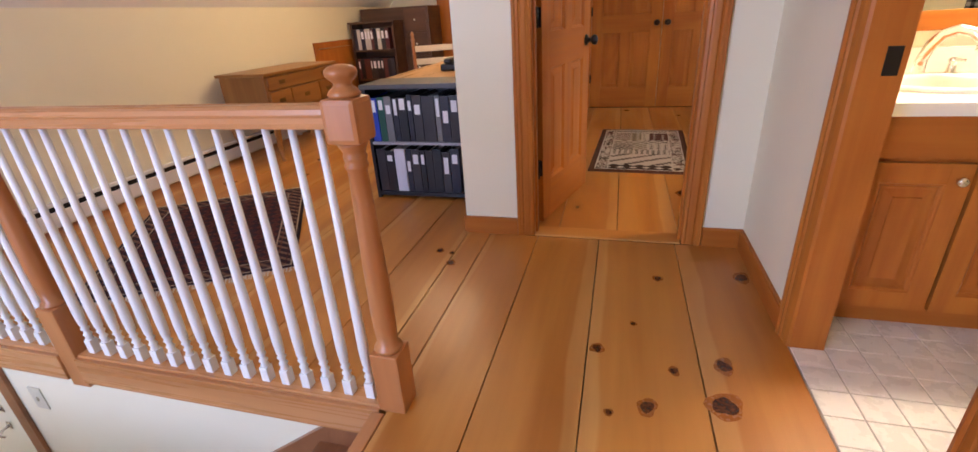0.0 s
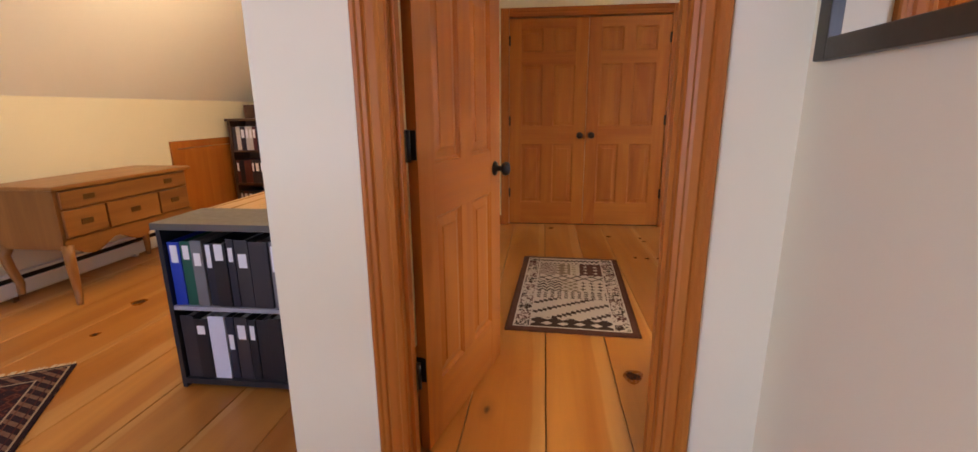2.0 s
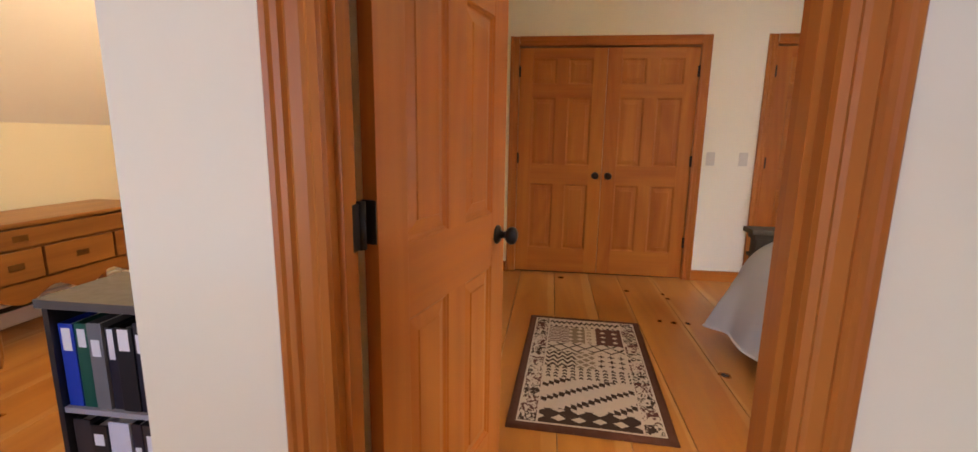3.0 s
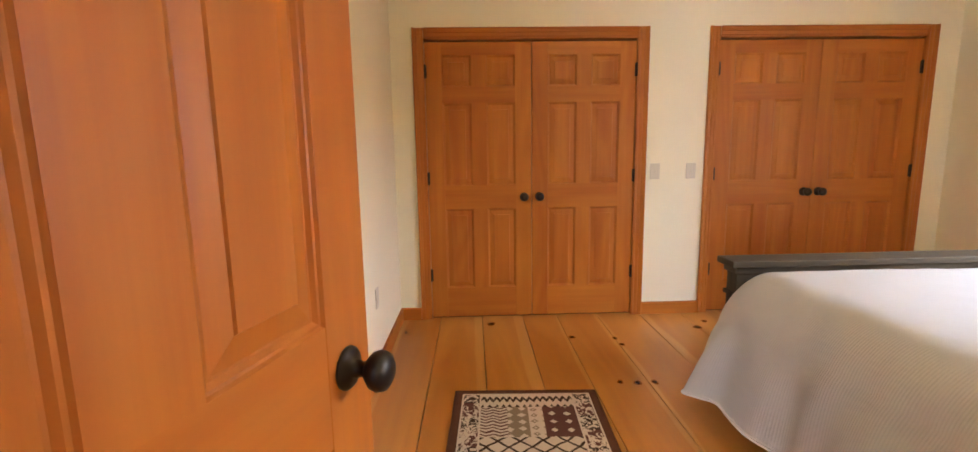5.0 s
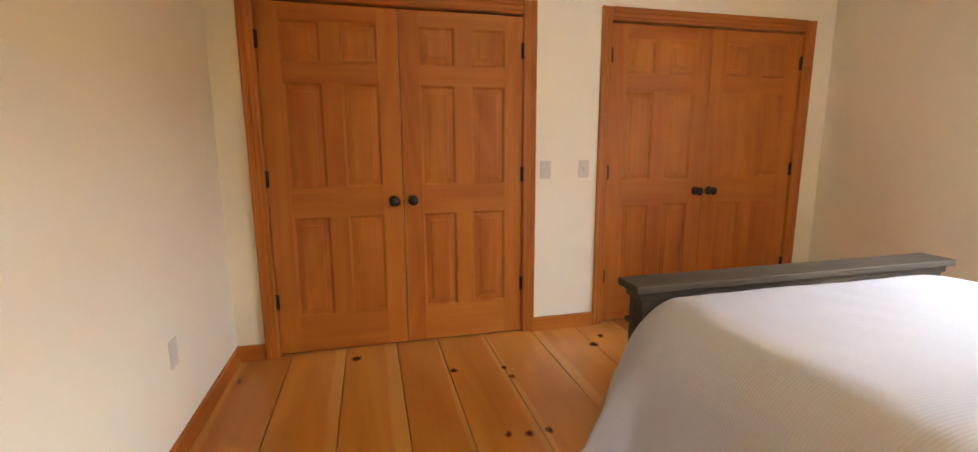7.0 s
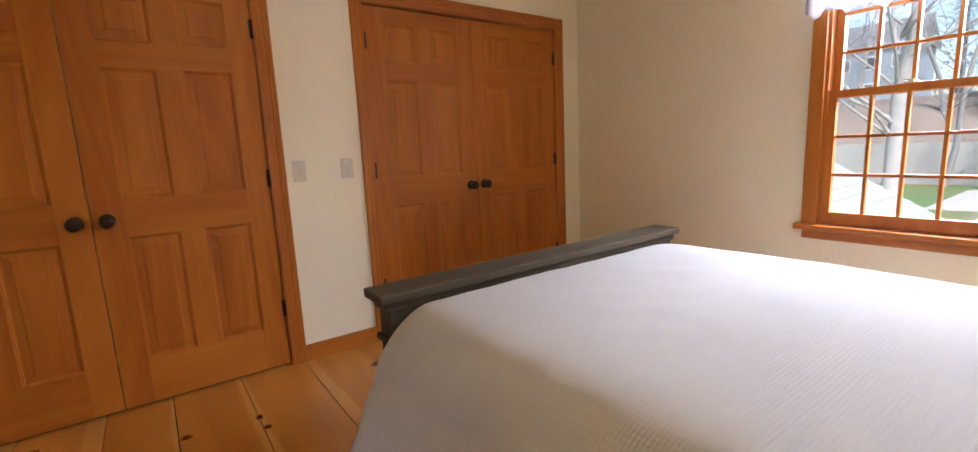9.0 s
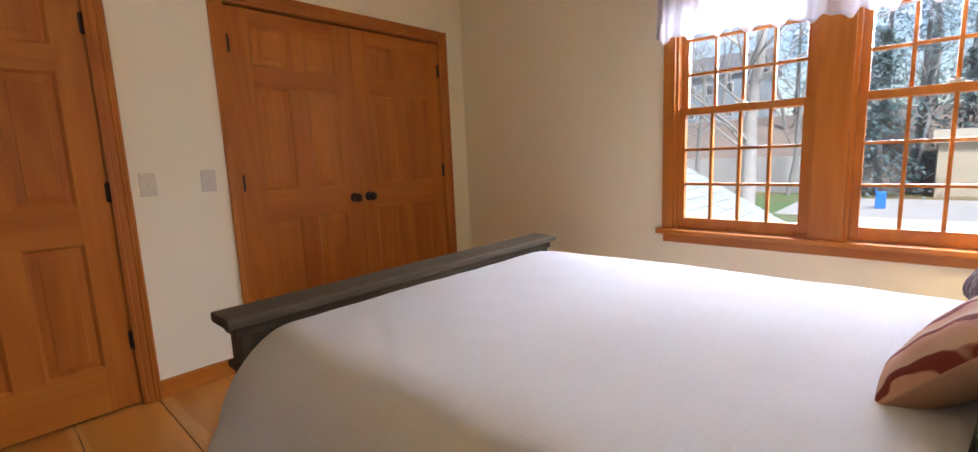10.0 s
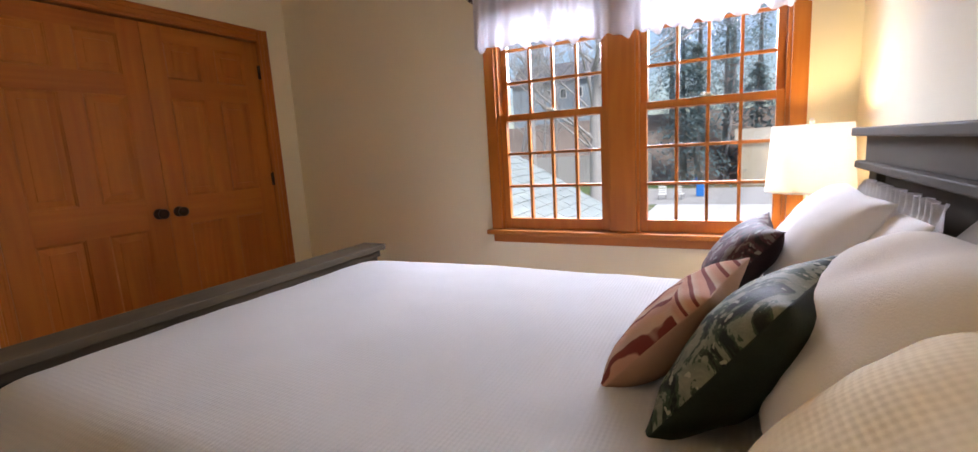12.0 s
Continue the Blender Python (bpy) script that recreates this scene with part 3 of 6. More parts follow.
for a, b in ((3.600, 4.282), (2.760, 3.458)):
    part("jamb_liner", box(3.152, a, 0.69, 3.268, a + 0.016, 2.02), M_FIR_Z, win)
    part("jamb_liner", box(3.152, b - 0.016, 0.69, 3.268, b, 2.02), M_FIR_Z, win)
    part("head_jamb", box(3.152, a + 0.016, 2.004, 3.268, b - 0.016, 2.02), M_FIR_Y, win)
    lo = sash("lower_sash", 3.165, a + 0.017, b - 0.017, 0.692, 1.392, 0.066, 0.038, 0.036, 4, 3, win)
    up = sash("upper_sash", 3.206, a + 0.017, b - 0.017, 1.352, 2.003, 0.038, 0.04, 0.036, 4, 3, win)
    c = (a + b) / 2
    part("sash_lock", move(boxes([(-0.012, -0.03, 0, 0.012, 0.03, 0.006), (-0.008, -0.012, 0.006, 0.008, 0.012, 0.018), (-0.006, 0.0, 0.014, 0.006, 0.035, 0.02)], 0.002), pose(3.185, c, 1.393)), M_IVORY, lo, "cream sash lock")

win2 = holder("window_2", "plain fir framed window in the gable wall", "window")
part("window_frame", boxes([(-3.3, -2.6, 0.55, -3.25, -2.5, 2.0), (-1.95, -2.6, 0.55, -1.9, -2.5, 2.0), (-3.25, -2.6, 0.55, -1.95, -2.5, 0.6), (-3.25, -2.6, 1.95, -1.95, -2.5, 2.0), (-2.63, -2.59, 0.6, -2.57, -2.51, 1.95)]), M_FIR_Z, win2)


# ---- valance ----
def ruffle():
    bm = bmesh.new()
    rng = random.Random(4)
    ny, nz = 220, 14
    ph = [rng.uniform(0, 6.28) for _ in range(6)]
    grid = []
    for i in range(ny + 1):
        y = 2.655 + (4.362 - 2.655) * i / ny
        row = []
        wob = 0.55 * math.sin(y * 46 + ph[0] + 1.2 * math.sin(y * 9 + ph[1])) + 0.45 * math.sin(y * 79 + ph[2] + 0.8 * math.sin(y * 13 + ph[3]))
        hem = 1.742 + 0.016 * math.sin(y * 46 + ph[0]) + 0.020 * math.sin(y * 3.1 + 0.7) + 0.008 * math.sin(y * 90)
        for j in range(nz + 1):
            f = j / nz
            z = hem + (2.085 - hem) * f
            amp = 0.030 * (1 - f) ** 0.7 + 0.007
            if f > 0.9:
                amp = 0.010
            row.append(bm.verts.new((3.062 + wob * amp - 0.02 * (1 - f), y + 0.006 * math.sin(y * 46 + 1.5) * (1 - f), z)))
        grid.append(row)
    for a, b in zip(grid, grid[1:]):
        for j in range(nz):
            f = bm.faces.new((a[j], b[j], b[j + 1], a[j + 1]))
            f.smooth = True
    bmesh.ops.solidify(bm, geom=bm.faces[:], thickness=0.0015)
    return bm


val = thing("valance", "white gathered voile valance on a curtain rod above the window", "curtain", m=pose(0, 0, 0))
part("fabric", ruffle(), M_VALANCE, val)
part("rod", tube([(3.062, 2.60, 2.07), (3.062, 4.40, 2.07)], 0.009), M_BLACK, val, "dark curtain rod")
for y in (2.66, 4.38):
    part("bracket", box(3.06, y - 0.008, 2.05, 3.15, y + 0.008, 2.075), M_BLACK, val)


def switch(name, label, m, outlet=False):
    s = thing(name, label, "outlet" if outlet else "switch", m=m)
    part("plate", box(-0.036, -0.006, -0.058, 0.036, 0.0, 0.058, 0.003), M_IVORY, s)
    if outlet:
        for z in (-0.021, 0.021):
            part("socket", boxes([(-0.016, -0.008, z - 0.014, 0.016, -0.006, z + 0.014)], 0.001), M_IVORY, s)
    else:
        part("toggle", move(box(-0.005, -0.014, -0.011, 0.005, -0.006, 0.011, 0.002), pose(0, 0, 0)), M_IVORY, s)
    return s


switch("light_switch", "ivory toggle switch on the wall beside a closet", pose(0.919, 6.02, 1.10))
switch("light_switch", "ivory toggle switch on the wall beside a closet", pose(1.19, 6.02, 1.10))
switch("wall_outlet", "ivory double outlet low on the wall", pose(-1.0, 5.16, 0.44, 0, 0, 90), True)


# ---- stair railing and stairs ----
RAIL_Y = 1.100


def newel(label, m, drop=0.0):
    n = thing("newel_post", label, "post", "railing posts", m)
    part("base_block", box(-0.044, -0.044, -drop, 0.044, 0.044, 0.215, 0.004), M_OAK_Z, n)
    part("shaft", lathe([(0.040, 0.215), (0.043, 0.222), (0.040, 0.23), (0.030, 0.238), (0.033, 0.30), (0.034, 0.36), (0.032, 0.50), (0.027, 0.69), (0.025, 0.770), (0.029, 0.776), (0.031, 0.783), (0.027, 0.791), (0.029, 0.799),
                         (0.031, 0.806), (0.027, 0.814), (0.031, 0.824), (0.037, 0.835), (0.038, 0.842)], 24), M_OAK_Z, n)
    part("top_block", box(-0.046, -0.046, 0.842, 0.046, 0.046, 0.950, 0.013), M_OAK_Z, n)
    part("finial", lathe([(0.036, 0.950), (0.039, 0.957), (0.033, 0.966), (0.023, 0.973), (0.021, 0.981), (0.028, 0.988), (0.036, 0.996), (0.039, 1.004), (0.037, 1.011), (0.028, 1.018), (0.014, 1.022), (0.004, 1.023)], 28), M_OAK_Z, n)
    return n


newel("turned oak newel post with ball cap at the stair head", pose(-1.038, RAIL_Y, 0))
newel("turned oak newel post hanging below the landing edge", pose(-2.40, RAIL_Y, 0), 0.14)
newel("turned oak newel post at the railing's end", pose(-3.80, RAIL_Y, 0), 0.10)


def baluster():
    b = thing("baluster", "slim white painted turned baluster", "baluster", "stair railing balusters")
    part("foot", box(-0.0155, -0.0155, 0.012, 0.0155, 0.0155, 0.070, 0.003), M_WHITEP, b)
    part("spindle", lathe([(0.013, 0.070), (0.0145, 0.076), (0.010, 0.084), (0.0155, 0.094), (0.010, 0.103), (0.0095, 0.110), (0.0155, 0.120), (0.010, 0.129), (0.014, 0.140), (0.0165, 0.19), (0.015, 0.34), (0.0115, 0.62), (0.0095, 0.877)], 12), M_WHITEP, b)
    return b


BAL = baluster()
BAL.matrix_world = pose(-1.126, RAIL_Y, 0)
for x0, n, start in ((-1.126, 16, 1), (-2.490, 17, 0)):
    for i in range(start, n):
        copy_thing(BAL, pose(x0 - i * 0.0785, RAIL_Y, 0))


def rail_bm(x0, x1):
    prof = [(-0.030, 0.864), (-0.032, 0.878), (-0.026, 0.890), (-0.031, 0.898), (-0.030, 0.911), (-0.018, 0.920), (0.0, 0.923), (0.018, 0.920), (0.030, 0.911), (0.031, 0.898), (0.026, 0.890), (0.032, 0.878), (0.030, 0.864)]
    bm = bmesh.new()
    a = [bm.verts.new((x0, RAIL_Y + y, z + 0.014)) for y, z in prof]
    b = [bm.verts.new((x1, RAIL_Y + y, z + 0.014)) for y, z in prof]
    for i in range(len(prof)):
        f = bm.faces.new((a[i], a[(i + 1) % len(prof)], b[(i + 1) % len(prof)], b[i]))
    bm.faces.new(a[::-1])
    bm.faces.new(b)
    return bm


hr = thing("stair_railing", "varnished oak handrail and shoe rail round the stairwell", "railing", m=pose(0, 0, 0))
part("handrail", rail_bm(-2.354, -1.084), M_OAK_X, hr)
part("handrail", rail_bm(-3.754, -2.446), M_OAK_X, hr)
part("shoe_rail", box(-2.356, 1.065, -0.01, -1.082, 1.136, 0.012, 0.003), M_OAK_X, hr)
part("shoe_rail", box(-3.756, 1.065, -0.01, -2.444, 1.136, 0.012, 0.003), M_OAK_X, hr)
part("fascia", box(-2.356, 1.048, -0.11, -1.082, 1.0645, 0.004, 0.003), M_OAK_X, hr)
part("fascia", box(-5.2, 1.048, -0.11, -2.444, 1.0645, 0.004, 0.003), M_OAK_X, hr)

st = thing("staircase", "brown wooden stairs going down beside a white wall", "stairs", m=pose(0, 0, -2.7))
st_z = 2.7
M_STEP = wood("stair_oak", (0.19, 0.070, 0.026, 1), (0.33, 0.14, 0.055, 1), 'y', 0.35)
for i in range(13):
    z = -0.193 * (i + 1)
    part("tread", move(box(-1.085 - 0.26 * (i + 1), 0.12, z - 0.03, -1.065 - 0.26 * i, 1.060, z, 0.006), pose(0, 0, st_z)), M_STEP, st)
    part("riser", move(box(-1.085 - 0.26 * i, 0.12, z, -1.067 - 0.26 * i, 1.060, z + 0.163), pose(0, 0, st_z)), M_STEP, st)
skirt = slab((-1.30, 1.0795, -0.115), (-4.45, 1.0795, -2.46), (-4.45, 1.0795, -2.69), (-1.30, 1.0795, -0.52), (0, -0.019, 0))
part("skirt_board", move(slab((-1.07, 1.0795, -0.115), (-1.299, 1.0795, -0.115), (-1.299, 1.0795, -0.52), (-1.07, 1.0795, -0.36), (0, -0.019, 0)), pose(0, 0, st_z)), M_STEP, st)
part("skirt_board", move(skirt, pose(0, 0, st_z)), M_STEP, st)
setting("landing_nosing", box(-1.105, 0.10, -0.03, -1.0605, 1.047, 0.003, 0.006), M_OAK_Y, "pale oak landing nosing", "trim")
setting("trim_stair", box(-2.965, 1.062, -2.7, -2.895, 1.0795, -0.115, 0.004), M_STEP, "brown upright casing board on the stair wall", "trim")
for x, z in ((-3.07, -0.41), (-3.09, -0.52)):
    hk = thing("coat_hook", "small chrome coat hook on the stair wall", "hook", "coat hooks", pose(x, 1.08, z))
    part("plate", box(-0.013, -0.006, -0.02, 0.013, -0.001, 0.02, 0.002), M_CHROME, hk)
    part("prong", tube([(0, -0.005, 0), (0, -0.035, -0.004), (0, -0.05, -0.022), (0, -0.038, -0.04)], 0.006), M_CHROME, hk)
switch("light_switch", "small ivory toggle switch on the stair wall", pose(-2.76, 1.08, -0.29))


# ---- loft ----
def binder(w, h, c, label, m, tag_z, tag_h, tagged_w=0.6):
    b = thing("ring_binder", label, "binder", "binders in the low bookcase", m)
    part("cover", boxes([(-w / 2, 0, 0, w / 2, 0.006, h), (-w / 2, 0.006, 0, -w / 2 + 0.004, 0.27, h), (w / 2 - 0.004, 0.006, 0, w / 2, 0.27, h)], 0.0015), plain("binder_cover", c, 0.4, 0.1, 10, 0.1, 140), b)
    part("sheets", box(-w / 2 + 0.006, 0.02, 0.012, w / 2 - 0.006, 0.255, h - 0.015), M_WHITEP, b)
    if tag_h:
        part("spine_label", box(-w * tagged_w / 2, -0.0012, tag_z, w * tagged_w / 2, -0.0002, tag_z + tag_h), M_PAPER, b, "white paper spine label")
    return b


M_PAPER = plain("label_paper", (0.80, 0.80, 0.82, 1), 0.8, 0.03)
BX0, BX1, BY0, BY1 = -1.985, -1.212, 2.84, 3.14
bk = thing("bookcase", "low black two-shelf bookcase with a slate grey top", "bookcase", m=pose(0, 0, 0))
part("side", box(BX0, BY0, 0, BX0 + 0.02, BY1, 0.722, 0.001), M_BLACKLAM, bk)
part("side", box(BX1 - 0.02, BY0, 0, BX1, BY1, 0.722, 0.001), M_BLACKLAM, bk)
part("back", box(BX0 + 0.02, BY1 - 0.008, 0.02, BX1 - 0.02, BY1, 0.722), M_BLACKLAM, bk)
part("bottom", box(BX0 + 0.02, BY0, 0.02, BX1 - 0.02, BY1 - 0.008, 0.045), M_BLACKLAM, bk)
part("shelf", box(BX0 + 0.02, BY0 + 0.004, 0.368, BX1 - 0.02, BY1 - 0.008, 0.386), plain("shelf_edge_grey", (0.35, 0.36, 0.40, 1), 0.35), bk, "grey edged shelf")
part("top", box(BX0 - 0.012, BY0 - 0.012, 0.722, BX1 + 0.004, BY1 + 0.002, 0.750, 0.002), M_GREYLAM, bk, "slate grey laminate top")
NAVY, BLACKC, GREYC, CHAR = (0.012, 0.014, 0.028, 1), (0.010, 0.010, 0.013, 1), (0.17, 0.17, 0.18, 1), (0.030, 0.027, 0.032, 1)
UP = [(0.052, (0.010, 0.045, 0.42, 1), "blue", 0.19, 0.075), (0.046, (0.004, 0.085, 0.060, 1), "green", 0.205, 0.06), (0.050, GREYC, "grey", 0.18, 0.055), (0.034, NAVY, "navy", 0.17, 0.10), (0.060, BLACKC, "black", 0.205, 0.07),
      (0.032, NAVY, "navy", 0.20, 0.06), (0.060, CHAR, "charcoal", 0.175, 0.06), (0.080, CHAR, "charcoal", 0, 0), (0.034, GREYC, "grey", 0.16, 0.11), (0.055, NAVY, "navy", 0.12, 0.075), (0.062, BLACKC, "black", 0.19, 0.07)]
DN = [(0.062, CHAR, "charcoal", 0, 0), (0.058, BLACKC, "black", 0.21, 0.04), (0.074, (0.62, 0.63, 0.72, 1), "white", 0, 0), (0.036, NAVY, "navy", 0.14, 0.07), (0.058, CHAR, "charcoal", 0.19, 0.065), (0.034, BLACKC, "black", 0.19, 0.065),
      (0.050, BLACKC, "black", 0, 0), (0.058, BLACKC, "black", 0, 0), (0.052, CHAR, "charcoal", 0.13, 0.11), (0.060, NAVY, "navy", 0.2, 0.06)]
rngb = random.Random(3)
for zz, row in ((0.386, UP), (0.045, DN)):
    x = BX0 + 0.026
    for w, c, nm, tz, th in row:
        if x + w > BX1 - 0.022:
            break
        binder(w, 0.285 + rngb.uniform(-0.012, 0.012), c, nm + (" ring binder with a white spine label" if th else " ring binder standing on the shelf"), pose(x + w / 2, BY0 + 0.012 + rngb.uniform(0, 0.01), zz), tz, th)
        x += w + 0.004

dk = thing("desk", "long desk with a honey pine top", "desk", m=pose(0, 0, 0))
part("desktop", box(-1.99, 3.145, 0.715, -1.212, 4.36, 0.746, 0.004), M_DESK, dk)
for x in (-1.95, -1.26):
    part("leg", box(x - 0.025, 4.28, 0, x + 0.025, 4.33, 0.715, 0.002), M_BLACKLAM, dk)
    part("leg", box(x - 0.025, 3.18, 0, x + 0.025, 3.23, 0.715, 0.002), M_BLACKLAM, dk)
ph = thing("telephone", "small black desk telephone", "telephone", m=pose(-1.62, 3.62, 0.746))
part("body", box(-0.08, -0.10, 0, 0.08, 0.10, 0.05, 0.012), M_BLACK, ph)
part("handset", move(box(-0.03, -0.105, 0, 0.03, 0.105, 0.035, 0.014), pose(-0.02, 0, 0.052)), M_BLACK, ph)


def ladder_chair(m):
    c = thing("ladder_back_chair", "ladder-back wooden chair with cream slats behind the desk", "chair", m=m)
    mat = wood("chair_wood", (0.26, 0.09, 0.025, 1), (0.42, 0.18, 0.06, 1), 'z', 0.35)
    cream = plain("cream_slat", (0.66, 0.54, 0.36, 1), 0.5)
    for x in (-0.20, 0.20):
        part("back_post", lathe([(0.017, 0), (0.019, 0.4), (0.017, 0.9), (0.021, 0.93), (0.013, 0.95), (0.02, 0.97), (0.006, 1.0)], 12), mat, c).location = (x, 0.20, 0)
        part("leg", lathe([(0.015, 0), (0.019, 0.2), (0.018, 0.43)], 12), mat, c).location = (x, -0.2, 0)
    for z in (0.60, 0.72, 0.84):
        part("slat", box(-0.19, 0.195, z - 0.028, 0.19, 0.207, z + 0.028, 0.004), cream, c, "cream painted slat")
    part("seat", box(-0.21, -0.22, 0.43, 0.21, 0.21, 0.462, 0.012), cream, c)
    for y in (-0.2, 0.2):
        part("stretcher", box(-0.2, y - 0.009, 0.2, 0.2, y + 0.009, 0.22), mat, c)
    return c


ladder_chair(pose(-2.28, 4.95, 0, 0, 0, 200))

# dresser
DX0, DX1, DY0, DY1 = -3.80, -3.33, 3.62, 4.70
dr = thing("dresser", "brown maple lowboy dresser on cabriole legs", "dresser", m=pose(0, 0, 0))
part("carcass", box(DX0, DY0, 0.36, DX1 - 0.012, DY1, 0.735, 0.004), M_MAPLE_Z, dr)
part("top", box(DX0 - 0.01, DY0 - 0.03, 0.735, DX1 + 0.025, DY1 + 0.03, 0.760, 0.008), M_MAPLE, dr)
for z0, z1, ys in ((0.615, 0.722, (DY0 + 0.025, DY1 - 0.025)), (0.43, 0.60, (DY0 + 0.025, DY0 + 0.31)), (0.43, 0.60, (DY0 + 0.325, DY1 - 0.325)), (0.43, 0.60, (DY1 - 0.31, DY1 - 0.025))):
    d = part("drawer", box(DX1 - 0.014, ys[0], z0, DX1 + 0.008, ys[1], z1, 0.005), M_MAPLE, dr)
    yc = (ys[0] + ys[1]) / 2
    for y in ((yc - 0.33, yc + 0.33) if ys[1] - ys[0] > 0.9 else (yc,)):
        part("pull", move(boxes([(-0.001, -0.04, -0.018, 0.004, 0.04, 0.018)], 0.003), pose(DX1 + 0.008, y, (z0 + z1) / 2)), plain("aged_brass", (0.16, 0.09, 0.03, 1), 0.4, metal=0.8), d, "aged brass pull")


def apron_bm():
    bm = bmesh.new()
    k = 40
    top, bot = [], []
    for x in (DX1 - 0.012, DX1 + 0.004):
        top.append([bm.verts.new((x, DY0 + (DY1 - DY0) * i / k, 0.42)) for i in range(k + 1)])
        bot.append([bm.verts.new((x, DY0 + (DY1 - DY0) * i / k, 0.355 - 0.035 * abs(math.sin(i / k * math.pi * 3)) + 0.02 * math.cos(i / k * math.pi * 6))) for i in range(k + 1)])
    for i in range(k):
        bm.faces.new((top[0][i], bot[0][i], bot[0][i + 1], top[0][i + 1]))
        bm.faces.new((top[1][i], top[1][i + 1], bot[1][i + 1], bot[1][i]))
        bm.faces.new((bot[0][i], bot[1][i], bot[1][i + 1], bot[0][i + 1]))
    return bm


part("apron", apron_bm(), M_MAPLE, dr)
for x, sx in ((DX0 + 0.03, -1), (DX1 - 0.02, 1)):
    for y, sy in ((DY0 + 0.03, -1), (DY1 - 0.03, 1)):
        pts = [(x, y, 0.38), (x + 0.022 * sx, y + 0.022 * sy, 0.31), (x + 0.012 * sx, y + 0.012 * sy, 0.22), (x - 0.006 * sx, y - 0.006 * sy, 0.12), (x - 0.002 * sx, y - 0.002 * sy, 0.05), (x + 0.02 * sx, y + 0.02 * sy, 0.018), (x + 0.026 * sx, y + 0.026 * sy, 0.0)]
        lg = tube(pts, 0.034, 0.016, 10)
        part("leg", lg, M_MAPLE_Z, dr)

ht = thing("baseboard_heater", "white metal baseboard heater along the knee wall", "heater", m=pose(0, 0, 0))
part("cover", boxes([(KNEE_X, 1.3, 0.025, KNEE_X + 0.055, 4.88, 0.118), (KNEE_X, 1.3, 0.118, KNEE_X + 0.02, 4.88, 0.17), (KNEE_X, 1.3, 0.150, KNEE_X + 0.05, 4.88, 0.17)], 0.004), M_WHITEP, ht)
part("grille", box(KNEE_X + 0.02, 1.31, 0.118, KNEE_X + 0.042, 4.87, 0.150), M_BLACK, ht, "dark heater slot")
part("end_cap", box(KNEE_X, 4.881, 0.015, KNEE_X + 0.062, 4.93, 0.178, 0.006), M_WHITEP, ht)
for y in (1.5, 3.0, 4.6):
    part("foot", box(KNEE_X, y, 0, KNEE_X + 0.05, y + 0.03, 0.025), M_WHITEP, ht)

ac = thing("access_door", "small pine access door in the knee wall", "door", m=pose(KNEE_X, 5.22, 0))
ac["kind"] = "structure"
part("frame", boxes([(0, 0, 0, 0.022, 0.07, 0.92), (0, 0.85, 0, 0.022, 0.92, 0.92), (0, 0.07, 0.85, 0.022, 0.85, 0.92)], 0.003), M_FIR_Z, ac)
part("leaf", box(0.001, 0.075, 0.01, 0.016, 0.845, 0.845, 0.003), M_FIR_Z, ac)

# dark bookcase and drawer cabinet in the far corner of the loft
SX0, SX1, SY0 = -3.80, -3.20, 5.98
sc = thing("dark_bookcase", "dark walnut bookcase with white-labelled folders", "bookcase", m=pose(0, 0, 0))
for x in (SX0, SX1 - 0.025):
    part("side", box(x, SY0, 0, x + 0.025, SY0 + 0.30, 1.09, 0.002), M_WALNUT, sc)
part("top", box(SX0 - 0.02, SY0 - 0.015, 1.09, SX1 + 0.02, SY0 + 0.30, 1.115, 0.003), M_WALNUT, sc)
part("back", box(SX0 + 0.025, SY0 + 0.285, 0.0, SX1 - 0.025, SY0 + 0.30, 1.09), M_WALNUT, sc)
for z in (0.08, 0.42, 0.78):
    part("shelf", box(SX0 + 0.025, SY0 + 0.01, z - 0.022, SX1 - 0.025, SY0 + 0.285, z), M_WALNUT, sc)
rngf = random.Random(8)
for zz in (0.08, 0.42, 0.78):
    x = SX0 + 0.03
    while x < SX1 - 0.10:
        w = rngf.uniform(0.03, 0.06)
        c = rngf.choice([(0.55, 0.52, 0.46, 1), BLACKC, CHAR, (0.10, 0.02, 0.02, 1), NAVY]) if zz > 0.5 else rngf.choice([(0.10, 0.025, 0.02, 1), BLACKC, CHAR])
        b = binder(w, 0.25, c, "old folder standing in the dark bookcase", pose(x + w / 2, SY0 + 0.02, zz), 0.13, 0.09 if rngf.random() < 0.5 else 0)
        b["group"] = "folders in the dark bookcase"
        x += w + 0.003
cb = thing("drawer_cabinet", "tall walnut drawer cabinet with pale knobs", "cabinet", m=pose(0, 0, 0))
part("carcass", box(-3.80, 6.30, 0, -2.84, 6.75, 1.265, 0.005), M_WALNUT, cb)
for i in range(4):
    d = part("drawer", box(-3.17, 6.283, 0.10 + i * 0.29, -2.87, 6.30, 0.37 + i * 0.29, 0.004), M_WALNUT, cb)
    part("knob", move(lathe([(0.007, 0), (0.008, 0.012), (0.014, 0.02), (0.012, 0.028), (0.004, 0.03)], 12), pose(-3.02, 6.283, 0.235 + i * 0.29, 90, 0, 0)), M_PORC, d, "pale porcelain knob")
wd = thing("pine_wardrobe", "tall orange pine wardrobe against the gable wall", "wardrobe", m=pose(0, 0, 0))
